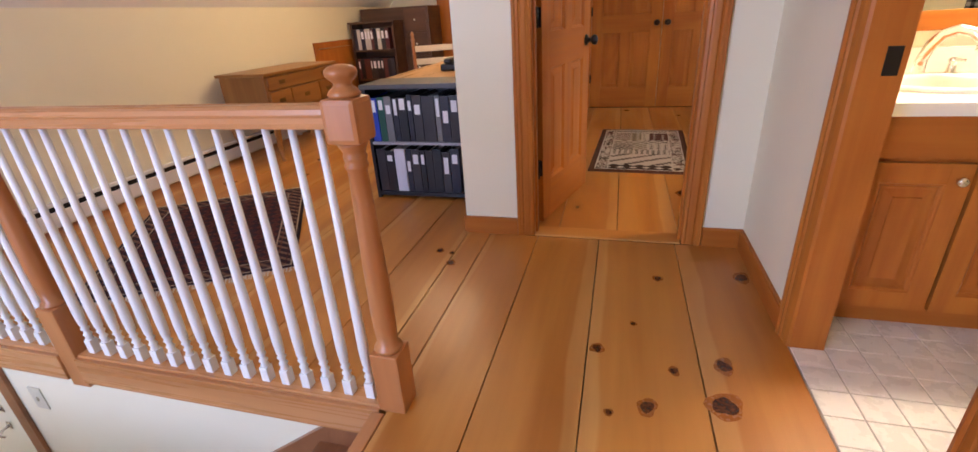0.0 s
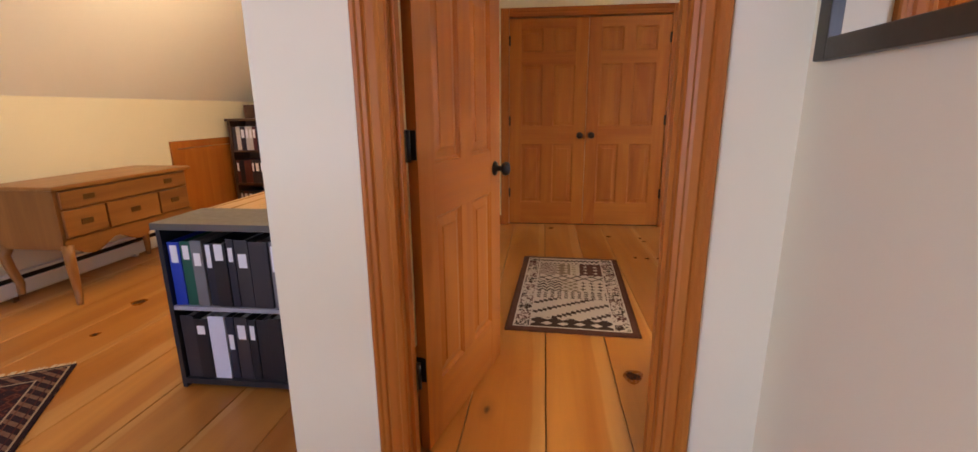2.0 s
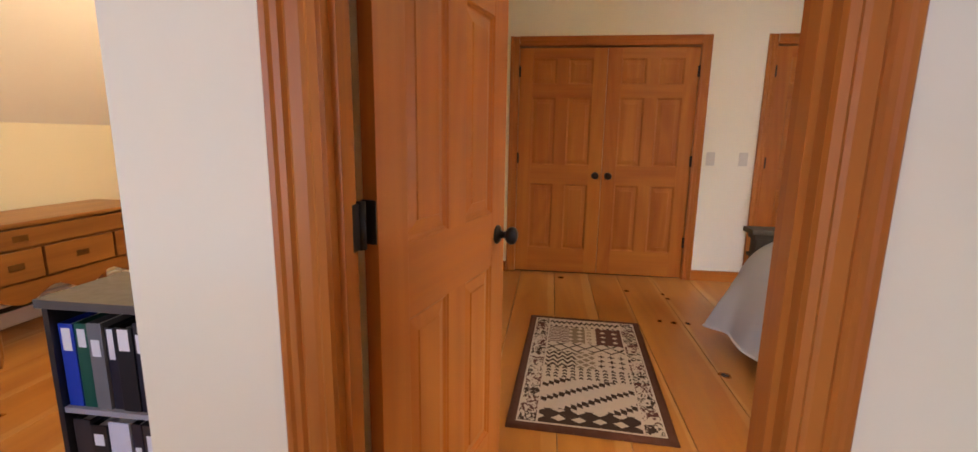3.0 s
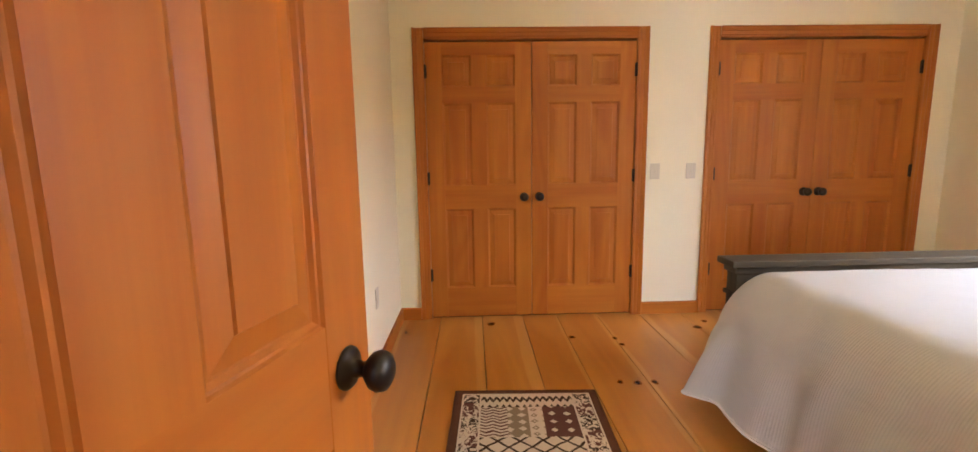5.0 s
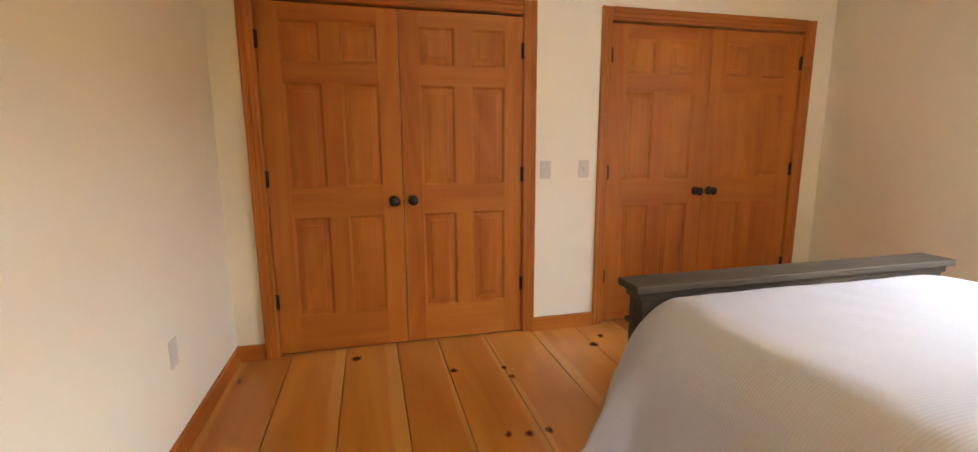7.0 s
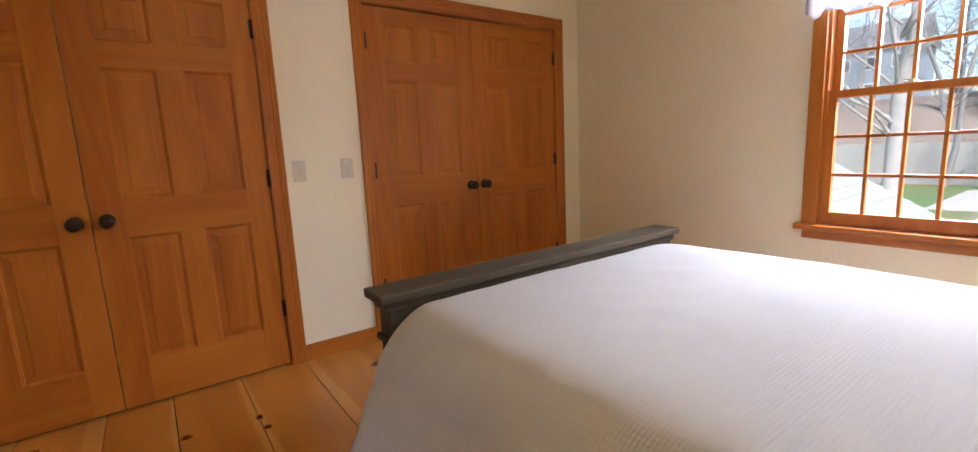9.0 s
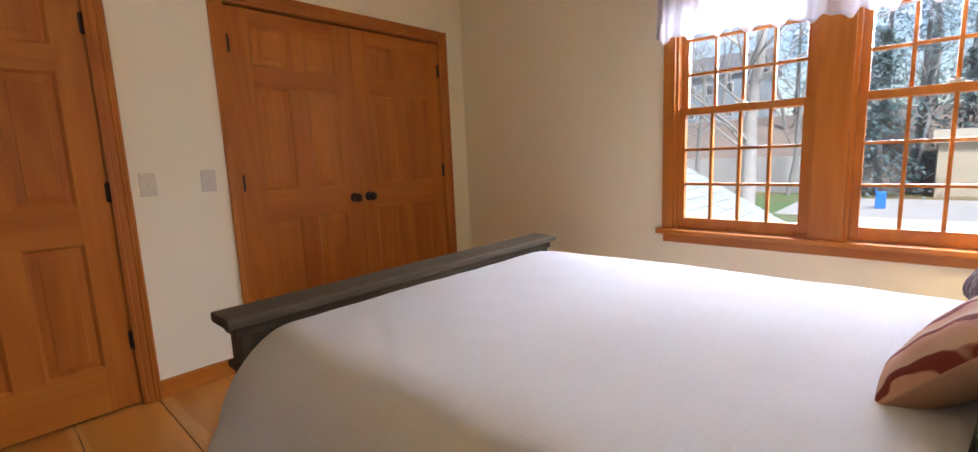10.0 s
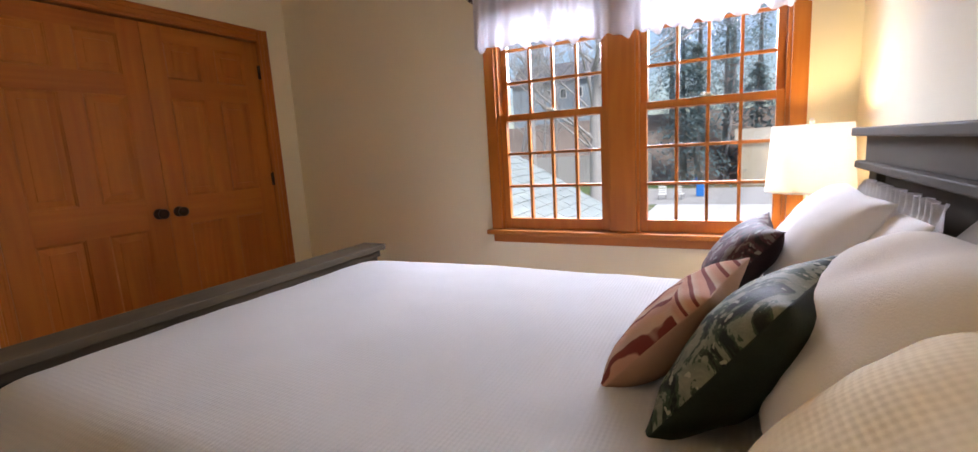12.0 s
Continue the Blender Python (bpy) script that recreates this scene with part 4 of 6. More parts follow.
part("body", box(-2.95, 6.95, 0, -1.95, 7.38, 2.0, 0.006), M_FIR_Z, wd)
for x0, x1 in ((-2.94, -2.455), (-2.445, -1.96)):
    part("door", box(x0, 6.925, 0.05, x1, 6.95, 1.96, 0.004), M_FIR_Z, wd)


# ---- rugs ----
def rug_field(n, v):
    sep = n.node("ShaderNodeSeparateXYZ")
    n.put(sep.inputs[0], v)
    return sep.outputs[0], sep.outputs[1]


def between(n, x, a, b):
    return n.mth('MULTIPLY', n.mth('GREATER_THAN', x, a), n.mth('LESS_THAN', x, b))


def tribal_rug():
    """Cream rug with bands of dark brown and plum motifs, side strips, pale lines and a brown border."""
    n = N("printed_rug", 0.95, 0.1)
    v = n.coords(jitter=False)
    px, py = rug_field(n, v)
    warp = n.node("ShaderNodeTexNoise", Scale=16.0, Detail=2.0)
    n.put(warp.inputs["Vector"], v)
    ws = n.node("ShaderNodeSeparateColor")
    n.put(ws.inputs[0], warp.outputs["Color"])
    x = n.mth('ADD', px, n.mth('MULTIPLY', n.mth('SUBTRACT', ws.outputs[0], 0.5), 0.020))
    y = n.mth('ADD', py, n.mth('MULTIPLY', n.mth('SUBTRACT', ws.outputs[1], 0.5), 0.022))
    x, y = n.mth('MULTIPLY', x, 1.35), n.mth('MULTIPLY', y, 1.35)
    ax, ay = n.mth('ABSOLUTE', px), n.mth('ABSOLUTE', py)
    white, dark, plum, taupe = (0.66, 0.585, 0.52, 1), (0.040, 0.024, 0.020, 1), (0.115, 0.045, 0.042, 1), (0.27, 0.22, 0.165, 1)

    def tri(c, f):
        return n.mth('ABSOLUTE', n.mth('SUBTRACT', n.mth('FRACT', n.mth('MULTIPLY', c, f)), 0.5))

    def lines(f, fx, fy, amp, width):
        return n.mth('LESS_THAN', n.mth('FRACT', n.mth('ADD', n.mth('MULTIPLY', y, fy), n.mth('MULTIPLY', tri(x, fx), amp))), width)

    def lattice(fx, fy, width):
        return n.mth('LESS_THAN', n.mth('ABSOLUTE', n.mth('SUBTRACT', tri(x, fx), tri(y, fy))), width)

    def stars(f, reach):
        a, b = tri(x, f), tri(y, f)
        return n.mth('MULTIPLY', n.mth('LESS_THAN', n.mth('MINIMUM', a, b), 0.09), n.mth('LESS_THAN', n.mth('MAXIMUM', a, b), reach))

    def diamonds(fx, fy, size):
        return n.mth('LESS_THAN', n.mth('ADD', tri(x, fx), tri(y, fy)), size)

    def lay(base, where, ground, mark, ink):
        return n.mix(where, base, n.mix(mark, ground, ink))

    def both(a, b):
        return n.mth('MULTIPLY', a, b)

    far = between(n, py, 0.25, 0.50)
    field = n.mix(0.0, white, white)
    field = lay(field, between(n, py, 0.50, 0.60), white, lines(1, 22, 9, 0.9, 0.38), dark)
    field = lay(field, both(far, n.mth('LESS_THAN', px, -0.10)), white, lines(1, 11, 30, 1.4, 0.45), plum)
    field = lay(field, both(far, between(n, px, -0.10, 0.0)), taupe, diamonds(12, 13, 0.34), white)
    field = lay(field, both(far, between(n, px, 0.0, 0.07)), white, both(diamonds(14, 15, 0.34), n.mth('SUBTRACT', 1.0, diamonds(14, 15, 0.16))), taupe)
    field = lay(field, both(far, n.mth('GREATER_THAN', px, 0.07)), plum, diamonds(10, 11, 0.26), white)
    field = lay(field, between(n, py, 0.13, 0.25), white, lattice(7.5, 8.3, 0.085), dark)
    mid = between(n, py, -0.07, 0.13)
    field = lay(field, both(mid, n.mth('LESS_THAN', px, -0.06)), white, lines(1, 14, 15, 1.6, 0.5), dark)
    field = lay(field, both(mid, between(n, px, -0.06, 0.05)), taupe, lattice(11, 12, 0.14), white)
    field = lay(field, both(mid, n.mth('GREATER_THAN', px, 0.05)), white, stars(13, 0.33), dark)
    field = lay(field, between(n, py, -0.20, -0.07), white, n.mth('MULTIPLY', n.mth('LESS_THAN', n.mth('FRACT', n.mth('MULTIPLY', x, 17)), 0.55), n.mth('GREATER_THAN', n.mth('FRACT', n.mth('ADD', n.mth('MULTIPLY', y, 22), n.mth('MULTIPLY', tri(x, 34), 0.8))), 0.45)), dark)
    # slanting pale bars with saw-toothed dark edges
    low = between(n, py, -0.50, -0.20)
    slant = n.mth('ADD', n.mth('MULTIPLY', y, 5.2), n.mth('MULTIPLY', x, -3.4))
    teeth = n.mth('MULTIPLY', n.mth('FRACT', n.mth('MULTIPLY', x, 26)), 0.22)
    field = lay(field, low, white, n.mth('LESS_THAN', n.mth('FRACT', n.mth('ADD', slant, teeth)), 0.24), dark)
    field = lay(field, n.mth('LESS_THAN', py, -0.50), dark, diamonds(8, 11, 0.36), white)
    # side strips and pale lines
    strip = n.mth('GREATER_THAN', n.noise(n.coords((30, 24, 0), jitter=False), 1.0, 2, 0.6, 1.6), 0.49)
    field = n.mix(between(n, ax, 0.235, 0.315), field, n.mix(strip, n.mix(n.mth('GREATER_THAN', tri(y, 3.1), 0.25), dark, plum), white))
    line = n.mth('ADD', between(n, ax, 0.228, 0.237), n.mth('ADD', between(n, ax, 0.318, 0.326), between(n, ay, 0.618, 0.630)), clamp=True)
    edge = n.mth('ADD', n.mth('GREATER_THAN', ax, 0.326), n.mth('GREATER_THAN', ay, 0.630), clamp=True)
    field = n.mix(line, field, white)
    field = n.mix(edge, field, (0.095, 0.036, 0.022, 1))
    n.color(n.mix(n.mth('MULTIPLY', n.noise(v, 30, 4), 0.22), field, (0.20, 0.14, 0.11, 1)))
    n.bump(n.noise(v, 350, 2), 0.5, 0.004)
    return n.m


def oriental_rug():
    n = N("oriental_wool", 0.95, 0.1)
    v = n.coords(jitter=False)
    x, y = rug_field(n, v)
    W, H = 0.5, 0.66
    red, navy, rust, cream = (0.060, 0.014, 0.018, 1), (0.018, 0.012, 0.022, 1), (0.15, 0.055, 0.035, 1), (0.42, 0.33, 0.24, 1)
    dia = n.mth('ADD', n.mth('ABSOLUTE', n.mth('SUBTRACT', n.mth('FRACT', n.mth('MULTIPLY', x, 13)), 0.5)), n.mth('ABSOLUTE', n.mth('SUBTRACT', n.mth('FRACT', n.mth('MULTIPLY', y, 13)), 0.5)))
    field = n.mix(n.mth('GREATER_THAN', dia, 0.52), red, navy)
    field = n.mix(between(n, dia, 0.30, 0.37), field, rust)
    vor = n.node("ShaderNodeTexVoronoi", Scale=34.0)
    n.put(vor.inputs["Vector"], v)
    field = n.mix(n.mth('LESS_THAN', vor.outputs["Distance"], 0.2), field, rust)
    d = n.mth('MINIMUM', n.mth('SUBTRACT', W, n.mth('ABSOLUTE', x)), n.mth('SUBTRACT', H, n.mth('ABSOLUTE', y)))
    along = n.mth('ADD', x, y)
    mot = n.mth('GREATER_THAN', n.mth('SINE', n.mth('MULTIPLY', along, 95)), 0.25)
    border = n.mix(mot, navy, n.mix(n.noise(v, 60, 2), rust, (0.24, 0.17, 0.12, 1)))
    field = n.mix(n.mth('LESS_THAN', d, 0.12), field, border)
    for a, b, c in ((0.0, 0.018, navy), (0.018, 0.026, cream), (0.112, 0.12, cream), (0.045, 0.05, red), (0.09, 0.095, rust)):
        field = n.mix(between(n, d, a, b), field, c)
    n.color(n.mix(n.mth('MULTIPLY', n.noise(v, 25, 4), 0.3), field, (0.10, 0.05, 0.04, 1)))
    n.bump(n.noise(v, 300, 2), 0.5, 0.004)
    return n.m


def rug_bm(w, h, t, rng, wob=0.004):
    bm = bmesh.new()
    nx, ny = 24, 36
    grid = []
    for i in range(nx + 1):
        row = []
        for j in range(ny + 1):
            x, y = -w / 2 + w * i / nx, -h / 2 + h * j / ny
            e = noise.noise(Vector((x * 4, y * 4, 3.1)))
            z = t + 0.003 * e
            if i in (0, nx):
                x += wob * noise.noise(Vector((0, y * 6, 1)))
            if j in (0, ny):
                y += wob * noise.noise(Vector((x * 6, 0, 2)))
            if i in (0, nx) or j in (0, ny):
                z = t * 0.75
            row.append(bm.verts.new((x, y, z)))
        grid.append(row)
    for a, b in zip(grid, grid[1:]):
        for j in range(ny):
            bm.faces.new((a[j], b[j], b[j + 1], a[j + 1])).smooth = True
    rim = [e for e in bm.edges if e.is_boundary]
    ext = bmesh.ops.extrude_edge_only(bm, edges=rim)
    for g in ext["geom"]:
        if isinstance(g, bmesh.types.BMVert):
            g.co.z = 0.0005
    return bm


rb = thing("patterned_rug", "small cream and brown printed rug with a dark border", "rug", m=pose(-0.214, 4.187, 0, 0, 0, -2.6))
part("weave", rug_bm(0.735, 1.345, 0.011, random.Random(1)), tribal_rug(), rb)
ra = thing("oriental_rug", "dark red oriental rug with cream fringes", "rug", m=pose(-2.72, 2.14, 0, 0, 0, 32))
part("weave", rug_bm(1.0, 1.32, 0.010, random.Random(2)), oriental_rug(), ra)
for s in (-1, 1):
    fb = bmesh.new()
    rf = random.Random(5 + s)
    for i in range(110):
        x = -0.49 + 0.98 * i / 109
        dx, dl = rf.uniform(-0.012, 0.012), rf.uniform(0.035, 0.055)
        a, b = (x - 0.0028, s * 0.655), (x + 0.0028, s * 0.655)
        q = [fb.verts.new(p) for p in ((a[0], a[1], 0.006), (b[0], b[1], 0.006), (b[0] + dx, s * (0.655 + dl), 0.002), (a[0] + dx, s * (0.655 + dl), 0.002))]
        q2 = [fb.verts.new((w.co.x, w.co.y, w.co.z - 0.0018)) for w in q]
        fb.faces.new(q)
        fb.faces.new(q2[::-1])
        for k in range(4):
            fb.faces.new((q[k], q[(k + 1) % 4], q2[(k + 1) % 4], q2[k]))
    part("fringe", fb, plain("rug_fringe", (0.62, 0.55, 0.45, 1), 0.95), ra, "cream knotted fringe")


# ---- bed ----
BX_L, BX_R = 0.795, 2.425
FY = 4.725
bed = thing("bed", "grey-stained wooden panel bed", "bed", m=pose(0, 0, 0))
for x in (BX_L + 0.02, BX_R - 0.11):
    part("foot_post", box(x, FY - 0.045, 0, x + 0.09, FY + 0.045, 0.66, 0.004), M_GREYWOOD_Z, bed)
    part("head_post", box(x, 2.535, 0, x + 0.09, 2.60, 1.155, 0.004), M_GREYWOOD_Z, bed)
part("foot_cap", box(BX_L - 0.02, FY - 0.075, 0.694, BX_R + 0.02, FY + 0.075, 0.726, 0.006), M_GREYWOOD_X, bed)
part("foot_moulding", box(BX_L + 0.005, FY - 0.055, 0.660, BX_R - 0.005, FY + 0.055, 0.694, 0.008), M_GREYWOOD_X, bed)
part("foot_panel", box(BX_L + 0.11, FY - 0.018, 0.16, BX_R - 0.11, FY + 0.018, 0.660, 0.003), M_GREYWOOD_X, bed)
part("foot_ledge", box(BX_L + 0.005, FY - 0.052, 0.545, BX_R - 0.005, FY + 0.052, 0.565, 0.004), M_GREYWOOD_X, bed)
for x in (BX_L + 0.04, BX_R - 0.07):
    part("side_rail", box(x, 2.60, 0.2, x + 0.03, FY - 0.045, 0.36, 0.003), M_GREYWOOD_Z, bed)
part("head_cap", box(BX_L - 0.025, 2.512, 1.165, BX_R + 0.025, 2.645, 1.192, 0.005), M_GREYWOOD_X, bed)
part("head_frieze", box(BX_L + 0.02, 2.53, 1.085, BX_R - 0.02, 2.612, 1.165, 0.003), M_GREYWOOD_X, bed)
part("head_ledge", box(BX_L - 0.008, 2.522, 1.062, BX_R + 0.008, 2.635, 1.085, 0.004), M_GREYWOOD_X, bed)
for i in range(4):
    part("head_plank", box(BX_L + 0.11, 2.55, 0.40 + i * 0.165, BX_R - 0.11, 2.578, 0.40 + (i + 1) * 0.165 - 0.004, 0.003), M_GREYWOOD_X, bed)
mt = thing("mattress", "mattress and box spring under the bedspread", "mattress", m=pose(0, 0, 0))
part("body", box(BX_L + 0.095, 2.61, 0.365, BX_R - 0.095, 4.635, 0.640, 0.06), M_SHAM, mt)


def spread_bm():
    """A cover over the mattress: broad rounded shoulder, folds that grow towards the hem, flared at the foot corner."""
    bm = bmesh.new()
    ny, ns = 120, 110
    y0, y1 = 2.63, 4.655
    top = 0.692
    xl, xr = BX_L - 0.022, BX_R - 0.015
    R = 0.19
    flat = xr - xl - 2 * R
    arc = R * math.pi / 2
    drop, full = 0.365, 0.455
    total = 2 * drop + 2 * arc + flat
    grid = []
    for j in range(ny + 1):
        v = j / ny
        y = y0 + (y1 - y0) * v
        end = max(0.0, (y - 4.25) / (y1 - 4.25))
        row = []
        for i in range(ns + 1):
            s = total * i / ns
            left = s < drop + arc + flat / 2
            ss = s if left else total - s
            a, d = 0.0, 0.0
            if ss < drop:
                d = drop - ss
                x, z = -R, -R - d
                a = 1.0
            elif ss < drop + arc:
                t = (ss - drop) / R
                x, z = -R * math.cos(t), -R + R * math.sin(t)
                a = 1 - math.sin(t)
            else:
                x, z = ss - drop - arc, 0.0
            w = d / full
            fold = 0.6 * math.sin(y * 7.3 + 0.4) + 0.4 * math.sin(y * 15.0 + 2.0 + 0.8 * math.sin(y * 4))
            tail = end ** 2 * math.sin(max(0.0, y - 4.25) * 24.0 + 0.6)
            out = 0.035 * a + 0.125 * w ** 0.65 + 0.052 * fold * w ** 1.2 + (0.06 * end ** 2 + 0.065 * tail) * w + 0.011 * math.sin(y * 27.0 + 1.7 * math.sin(y * 8.0)) * min(1.0, w * 2.2) + 0.008 * math.sin(y * 19.0 + 2.2 * math.sin(y * 5.0)) * a * a + 0.03 * end * a
            px = (xl + R + x - out) if left else (xr - R - x + 0.05 * w + 0.02 * fold * w)
            pz = top + z
            # the last hand's breadth sinks a little behind the footboard
            pz -= 0.025 * end ** 6 * (1 - w)
            pz -= 0.06 * (a if w == 0 else 1 - w) * end ** 3
            pz += 0.007 * noise.noise(Vector((px * 2.4, y * 2.4, 0.5))) + 0.003 * noise.noise(Vector((px * 8, y * 8, 2.5)))
            if w > 0:
                pz += 0.018 * fold * w + 0.03 * max(0.0, -tail) * w
            row.append(bm.verts.new((px, y - 0.06 * end ** 3 * w, max(0.012, pz))))
        grid.append(row)
    for a, b in zip(grid, grid[1:]):
        for i in range(ns):
            bm.faces.new((a[i], b[i], b[i + 1], a[i + 1])).smooth = True
    hem = [g[0].co.copy() for g in grid]
    bmesh.ops.solidify(bm, geom=bm.faces[:], thickness=0.006)
    return bm, hem


sp = thing("bedspread", "white ribbed matelasse bedspread hanging over the bed side", "bedspread", m=pose(0, 0, 0))
cloth_bm, hem_line = spread_bm()
part("cloth", cloth_bm, M_SPREAD, sp)
part("hem", tube(hem_line, 0.006, 0.006, 6), M_SHAM, sp, "stitched white hem")


def pillow_bm(w, h, t, seed=0, point=0.35, n=26, sag=0.03, rounded=0.0):
    """A stuffed cushion in the xz plane, standing on z = 0, thickness along y, with pointed corners."""
    bm = bmesh.new()
    off = Vector((seed * 3.7, seed * 1.3, seed * 5.1))
    sides = []
    for sgn in (-1, 1):
        grid = []
        for i in range(n + 1):
            row = []
            for j in range(n + 1):
                u, v = 2 * i / n - 1, 2 * j / n - 1
                bulge = max(0.0, (1 - abs(u) ** 2.4)) ** 0.55 * max(0.0, (1 - abs(v) ** 2.4)) ** 0.55
                pin = 1 - point * 0.14 * (1 - abs(v) ** 2) * abs(u) ** 3
                pin2 = 1 - point * 0.14 * (1 - abs(u) ** 2) * abs(v) ** 3
                x, z = u * w / 2 * pin * math.sqrt(1 - rounded * v * v), v * h / 2 * pin2 * math.sqrt(1 - rounded * u * u) + h / 2
                y = sgn * (t / 2 * bulge + 0.0015)
                wr = noise.noise(Vector((x * 7, z * 7, sgn * 2.0)) + off) * 0.012 + noise.noise(Vector((x * 22, z * 22, sgn * 2.0)) + off) * 0.004
                row.append(bm.verts.new((x, y + sgn * wr * min(1, bulge * 2.5), z - sag * (1 - abs(u)) * (v > 0) * v * 0.5)))
            grid.append(row)
        for a, b in zip(grid, grid[1:]):
            for j in range(n):
                bm.faces.new((a[j], b[j], b[j + 1], a[j + 1]) if sgn > 0 else (a[j], a[j + 1], b[j + 1], b[j])).smooth = True
        sides.append(grid)
    a, b = sides
    for i in range(n):
        for p, q in (((i, 0), (i + 1, 0)), ((i, n), (i + 1, n)), ((0, i), (0, i + 1)), ((n, i), (n, i + 1))):
            bm.faces.new((a[p[0]][p[1]], a[q[0]][q[1]], b[q[0]][q[1]], b[p[0]][p[1]])).smooth = True
    return bm


def front_back(n, v, front, back):
    """The print on the front face of a cushion, a plain cloth on its back."""
    sep = n.node("ShaderNodeSeparateXYZ")
    n.put(sep.inputs[0], v)
    return n.mix(n.mth('GREATER_THAN', sep.outputs[1], 0.002), back, front)


def striped():
    n = N("stripe_tapestry", 0.9, 0.15)
    v = n.coords(jitter=False)
    p = n.node("ShaderNodeSeparateXYZ")
    n.put(p.inputs[0], v)
    w = n.noise(v, 7.0, 2)
    s = n.mth('FRACT', n.mth('ADD', n.mth('MULTIPLY', p.outputs[0], 15.0), n.mth('MULTIPLY', w, 1.5)))
    s2 = n.mth('FRACT', n.mth('ADD', n.mth('MULTIPLY', p.outputs[2], 34.0), n.mth('MULTIPLY', p.outputs[0], 9.0)))
    s = n.mix(n.mth('GREATER_THAN', p.outputs[2], 0.235), s, s2)
    stops = ((0.0, (0.50, 0.27, 0.19)), (0.36, (0.50, 0.27, 0.19)), (0.40, (0.17, 0.035, 0.028)), (0.62, (0.19, 0.042, 0.033)), (0.66, (0.52, 0.38, 0.29)), (0.95, (0.50, 0.30, 0.21)))
    n.color(front_back(n, v, n.ramp(s, stops), n.mix(w, (0.42, 0.24, 0.16, 1), (0.52, 0.33, 0.23, 1))))
    n.bump(n.mth('ADD', n.noise(v, 260, 2), n.mth('MULTIPLY', w, 0.5)), 0.35, 0.003)
    return n.m


def floral(name, ground, leaf, pale, amount):
    n = N(name, 0.7, 0.25)
    v = n.coords(jitter=False)
    big = n.noise(v, 10.0, 4, 0.6, 1.6)
    med = n.noise(v, 19.0, 4, 0.6, 1.8)
    c = n.ramp(big, ((0.42, ground), (0.49, leaf), (0.58, leaf), (0.64, ground)))
    c = n.mix(n.mth('GREATER_THAN', n.mth('ADD', big, n.mth('MULTIPLY', med, 0.3)), amount), c, n.mix(med, leaf, pale))
    c = n.mix(n.mth('GREATER_THAN', n.noise(v, 34.0, 2), 0.64), c, pale)
    n.color(front_back(n, v, c, n.mix(med, ground, tuple(q * 0.45 for q in leaf[:3]) + (1,))))
    n.bump(n.noise(v, 240, 2), 0.3, 0.003)
    return n.m


M_STRIPE = striped()
M_GREENF = floral("green_floral_print", (0.006, 0.009, 0.007, 1), (0.040, 0.068, 0.040, 1), (0.34, 0.34, 0.26, 1), 0.66)
M_DARKF = floral("dark_floral_print", (0.014, 0.009, 0.010, 1), (0.075, 0.026, 0.030, 1), (0.24, 0.23, 0.20, 1), 0.70)
M_KNIT = cloth("waffle_knit", (0.72, 0.63, 0.45, 1), 640.0, 2, 300, 0.05, 0.16, 0.3)


def frill_bm(w, h, deep=0.05):
    """A gathered strip of cloth round the sides and top of a sham."""
    bm = bmesh.new()
    k = 220
    rows = []
    for i in range(k + 1):
        s = i / k * (2 * h + w)
        if s < h:
            p, d = (-w / 2, s), (-1, 0)
        elif s < h + w:
            p, d = (-w / 2 + s - h, h), (0, 1)
        else:
            p, d = (w / 2, h - (s - h - w)), (1, 0)
        wave = math.sin(s * 150 + 1.3 * math.sin(s * 31))
        rows.append([bm.verts.new((p[0] + d[0] * deep * f, 0.011 * wave * f, p[1] + d[1] * deep * f + 0.004 * math.sin(s * 67) * f)) for f in (-0.25, 0.2, 0.6, 1.0)])
    for a, b in zip(rows, rows[1:]):
        for j in range(3):
            bm.faces.new((a[j], b[j], b[j + 1], a[j + 1])).smooth = True
    bmesh.ops.solidify(bm, geom=bm.faces[:], thickness=0.0015)
    return bm


def pillow(name, label, m, w, h, t, mat, seed, point=0.4, rounded=0.0, frill=False):
    p = thing(name, label, "pillow", m=m)
    part("cushion", pillow_bm(w, h, t, seed, point, rounded=rounded), mat, p)
    if frill:
        part("frill", frill_bm(w * 0.97, h * 0.95), M_SHAM, p, "gathered white frill")
    return p


TOPZ = 0.688
pillow("bed_pillow", "white cotton bed pillow leaning on the headboard", pose(2.17, 2.87, TOPZ - 0.01, 34, 0, 0), 0.60, 0.41, 0.22, M_SHAM, 1, 0.3, 0.12)
pillow("bed_pillow", "white cotton bed pillow leaning on the headboard", pose(1.31, 2.92, TOPZ - 0.012, 40, 0, 3), 0.66, 0.44, 0.26, M_SHAM, 2, 0.1, 0.3)
pillow("bed_pillow", "white frilled cotton sham standing against the headboard", pose(2.00, 2.70, TOPZ - 0.01, 12, 0, 0), 0.64, 0.33, 0.12, M_SHAM, 7, 0.3, 0.15, True)
pillow("bed_pillow", "white frilled cotton sham standing against the headboard", pose(1.22, 2.70, TOPZ - 0.01, 12, 0, 0), 0.64, 0.33, 0.12, M_SHAM, 8, 0.3, 0.15, True)
pillow("throw_pillow", "dark floral print throw pillow", pose(2.14, 3.07, TOPZ, 40, 0, 2), 0.40, 0.31, 0.14, M_DARKF, 3, 0.5)
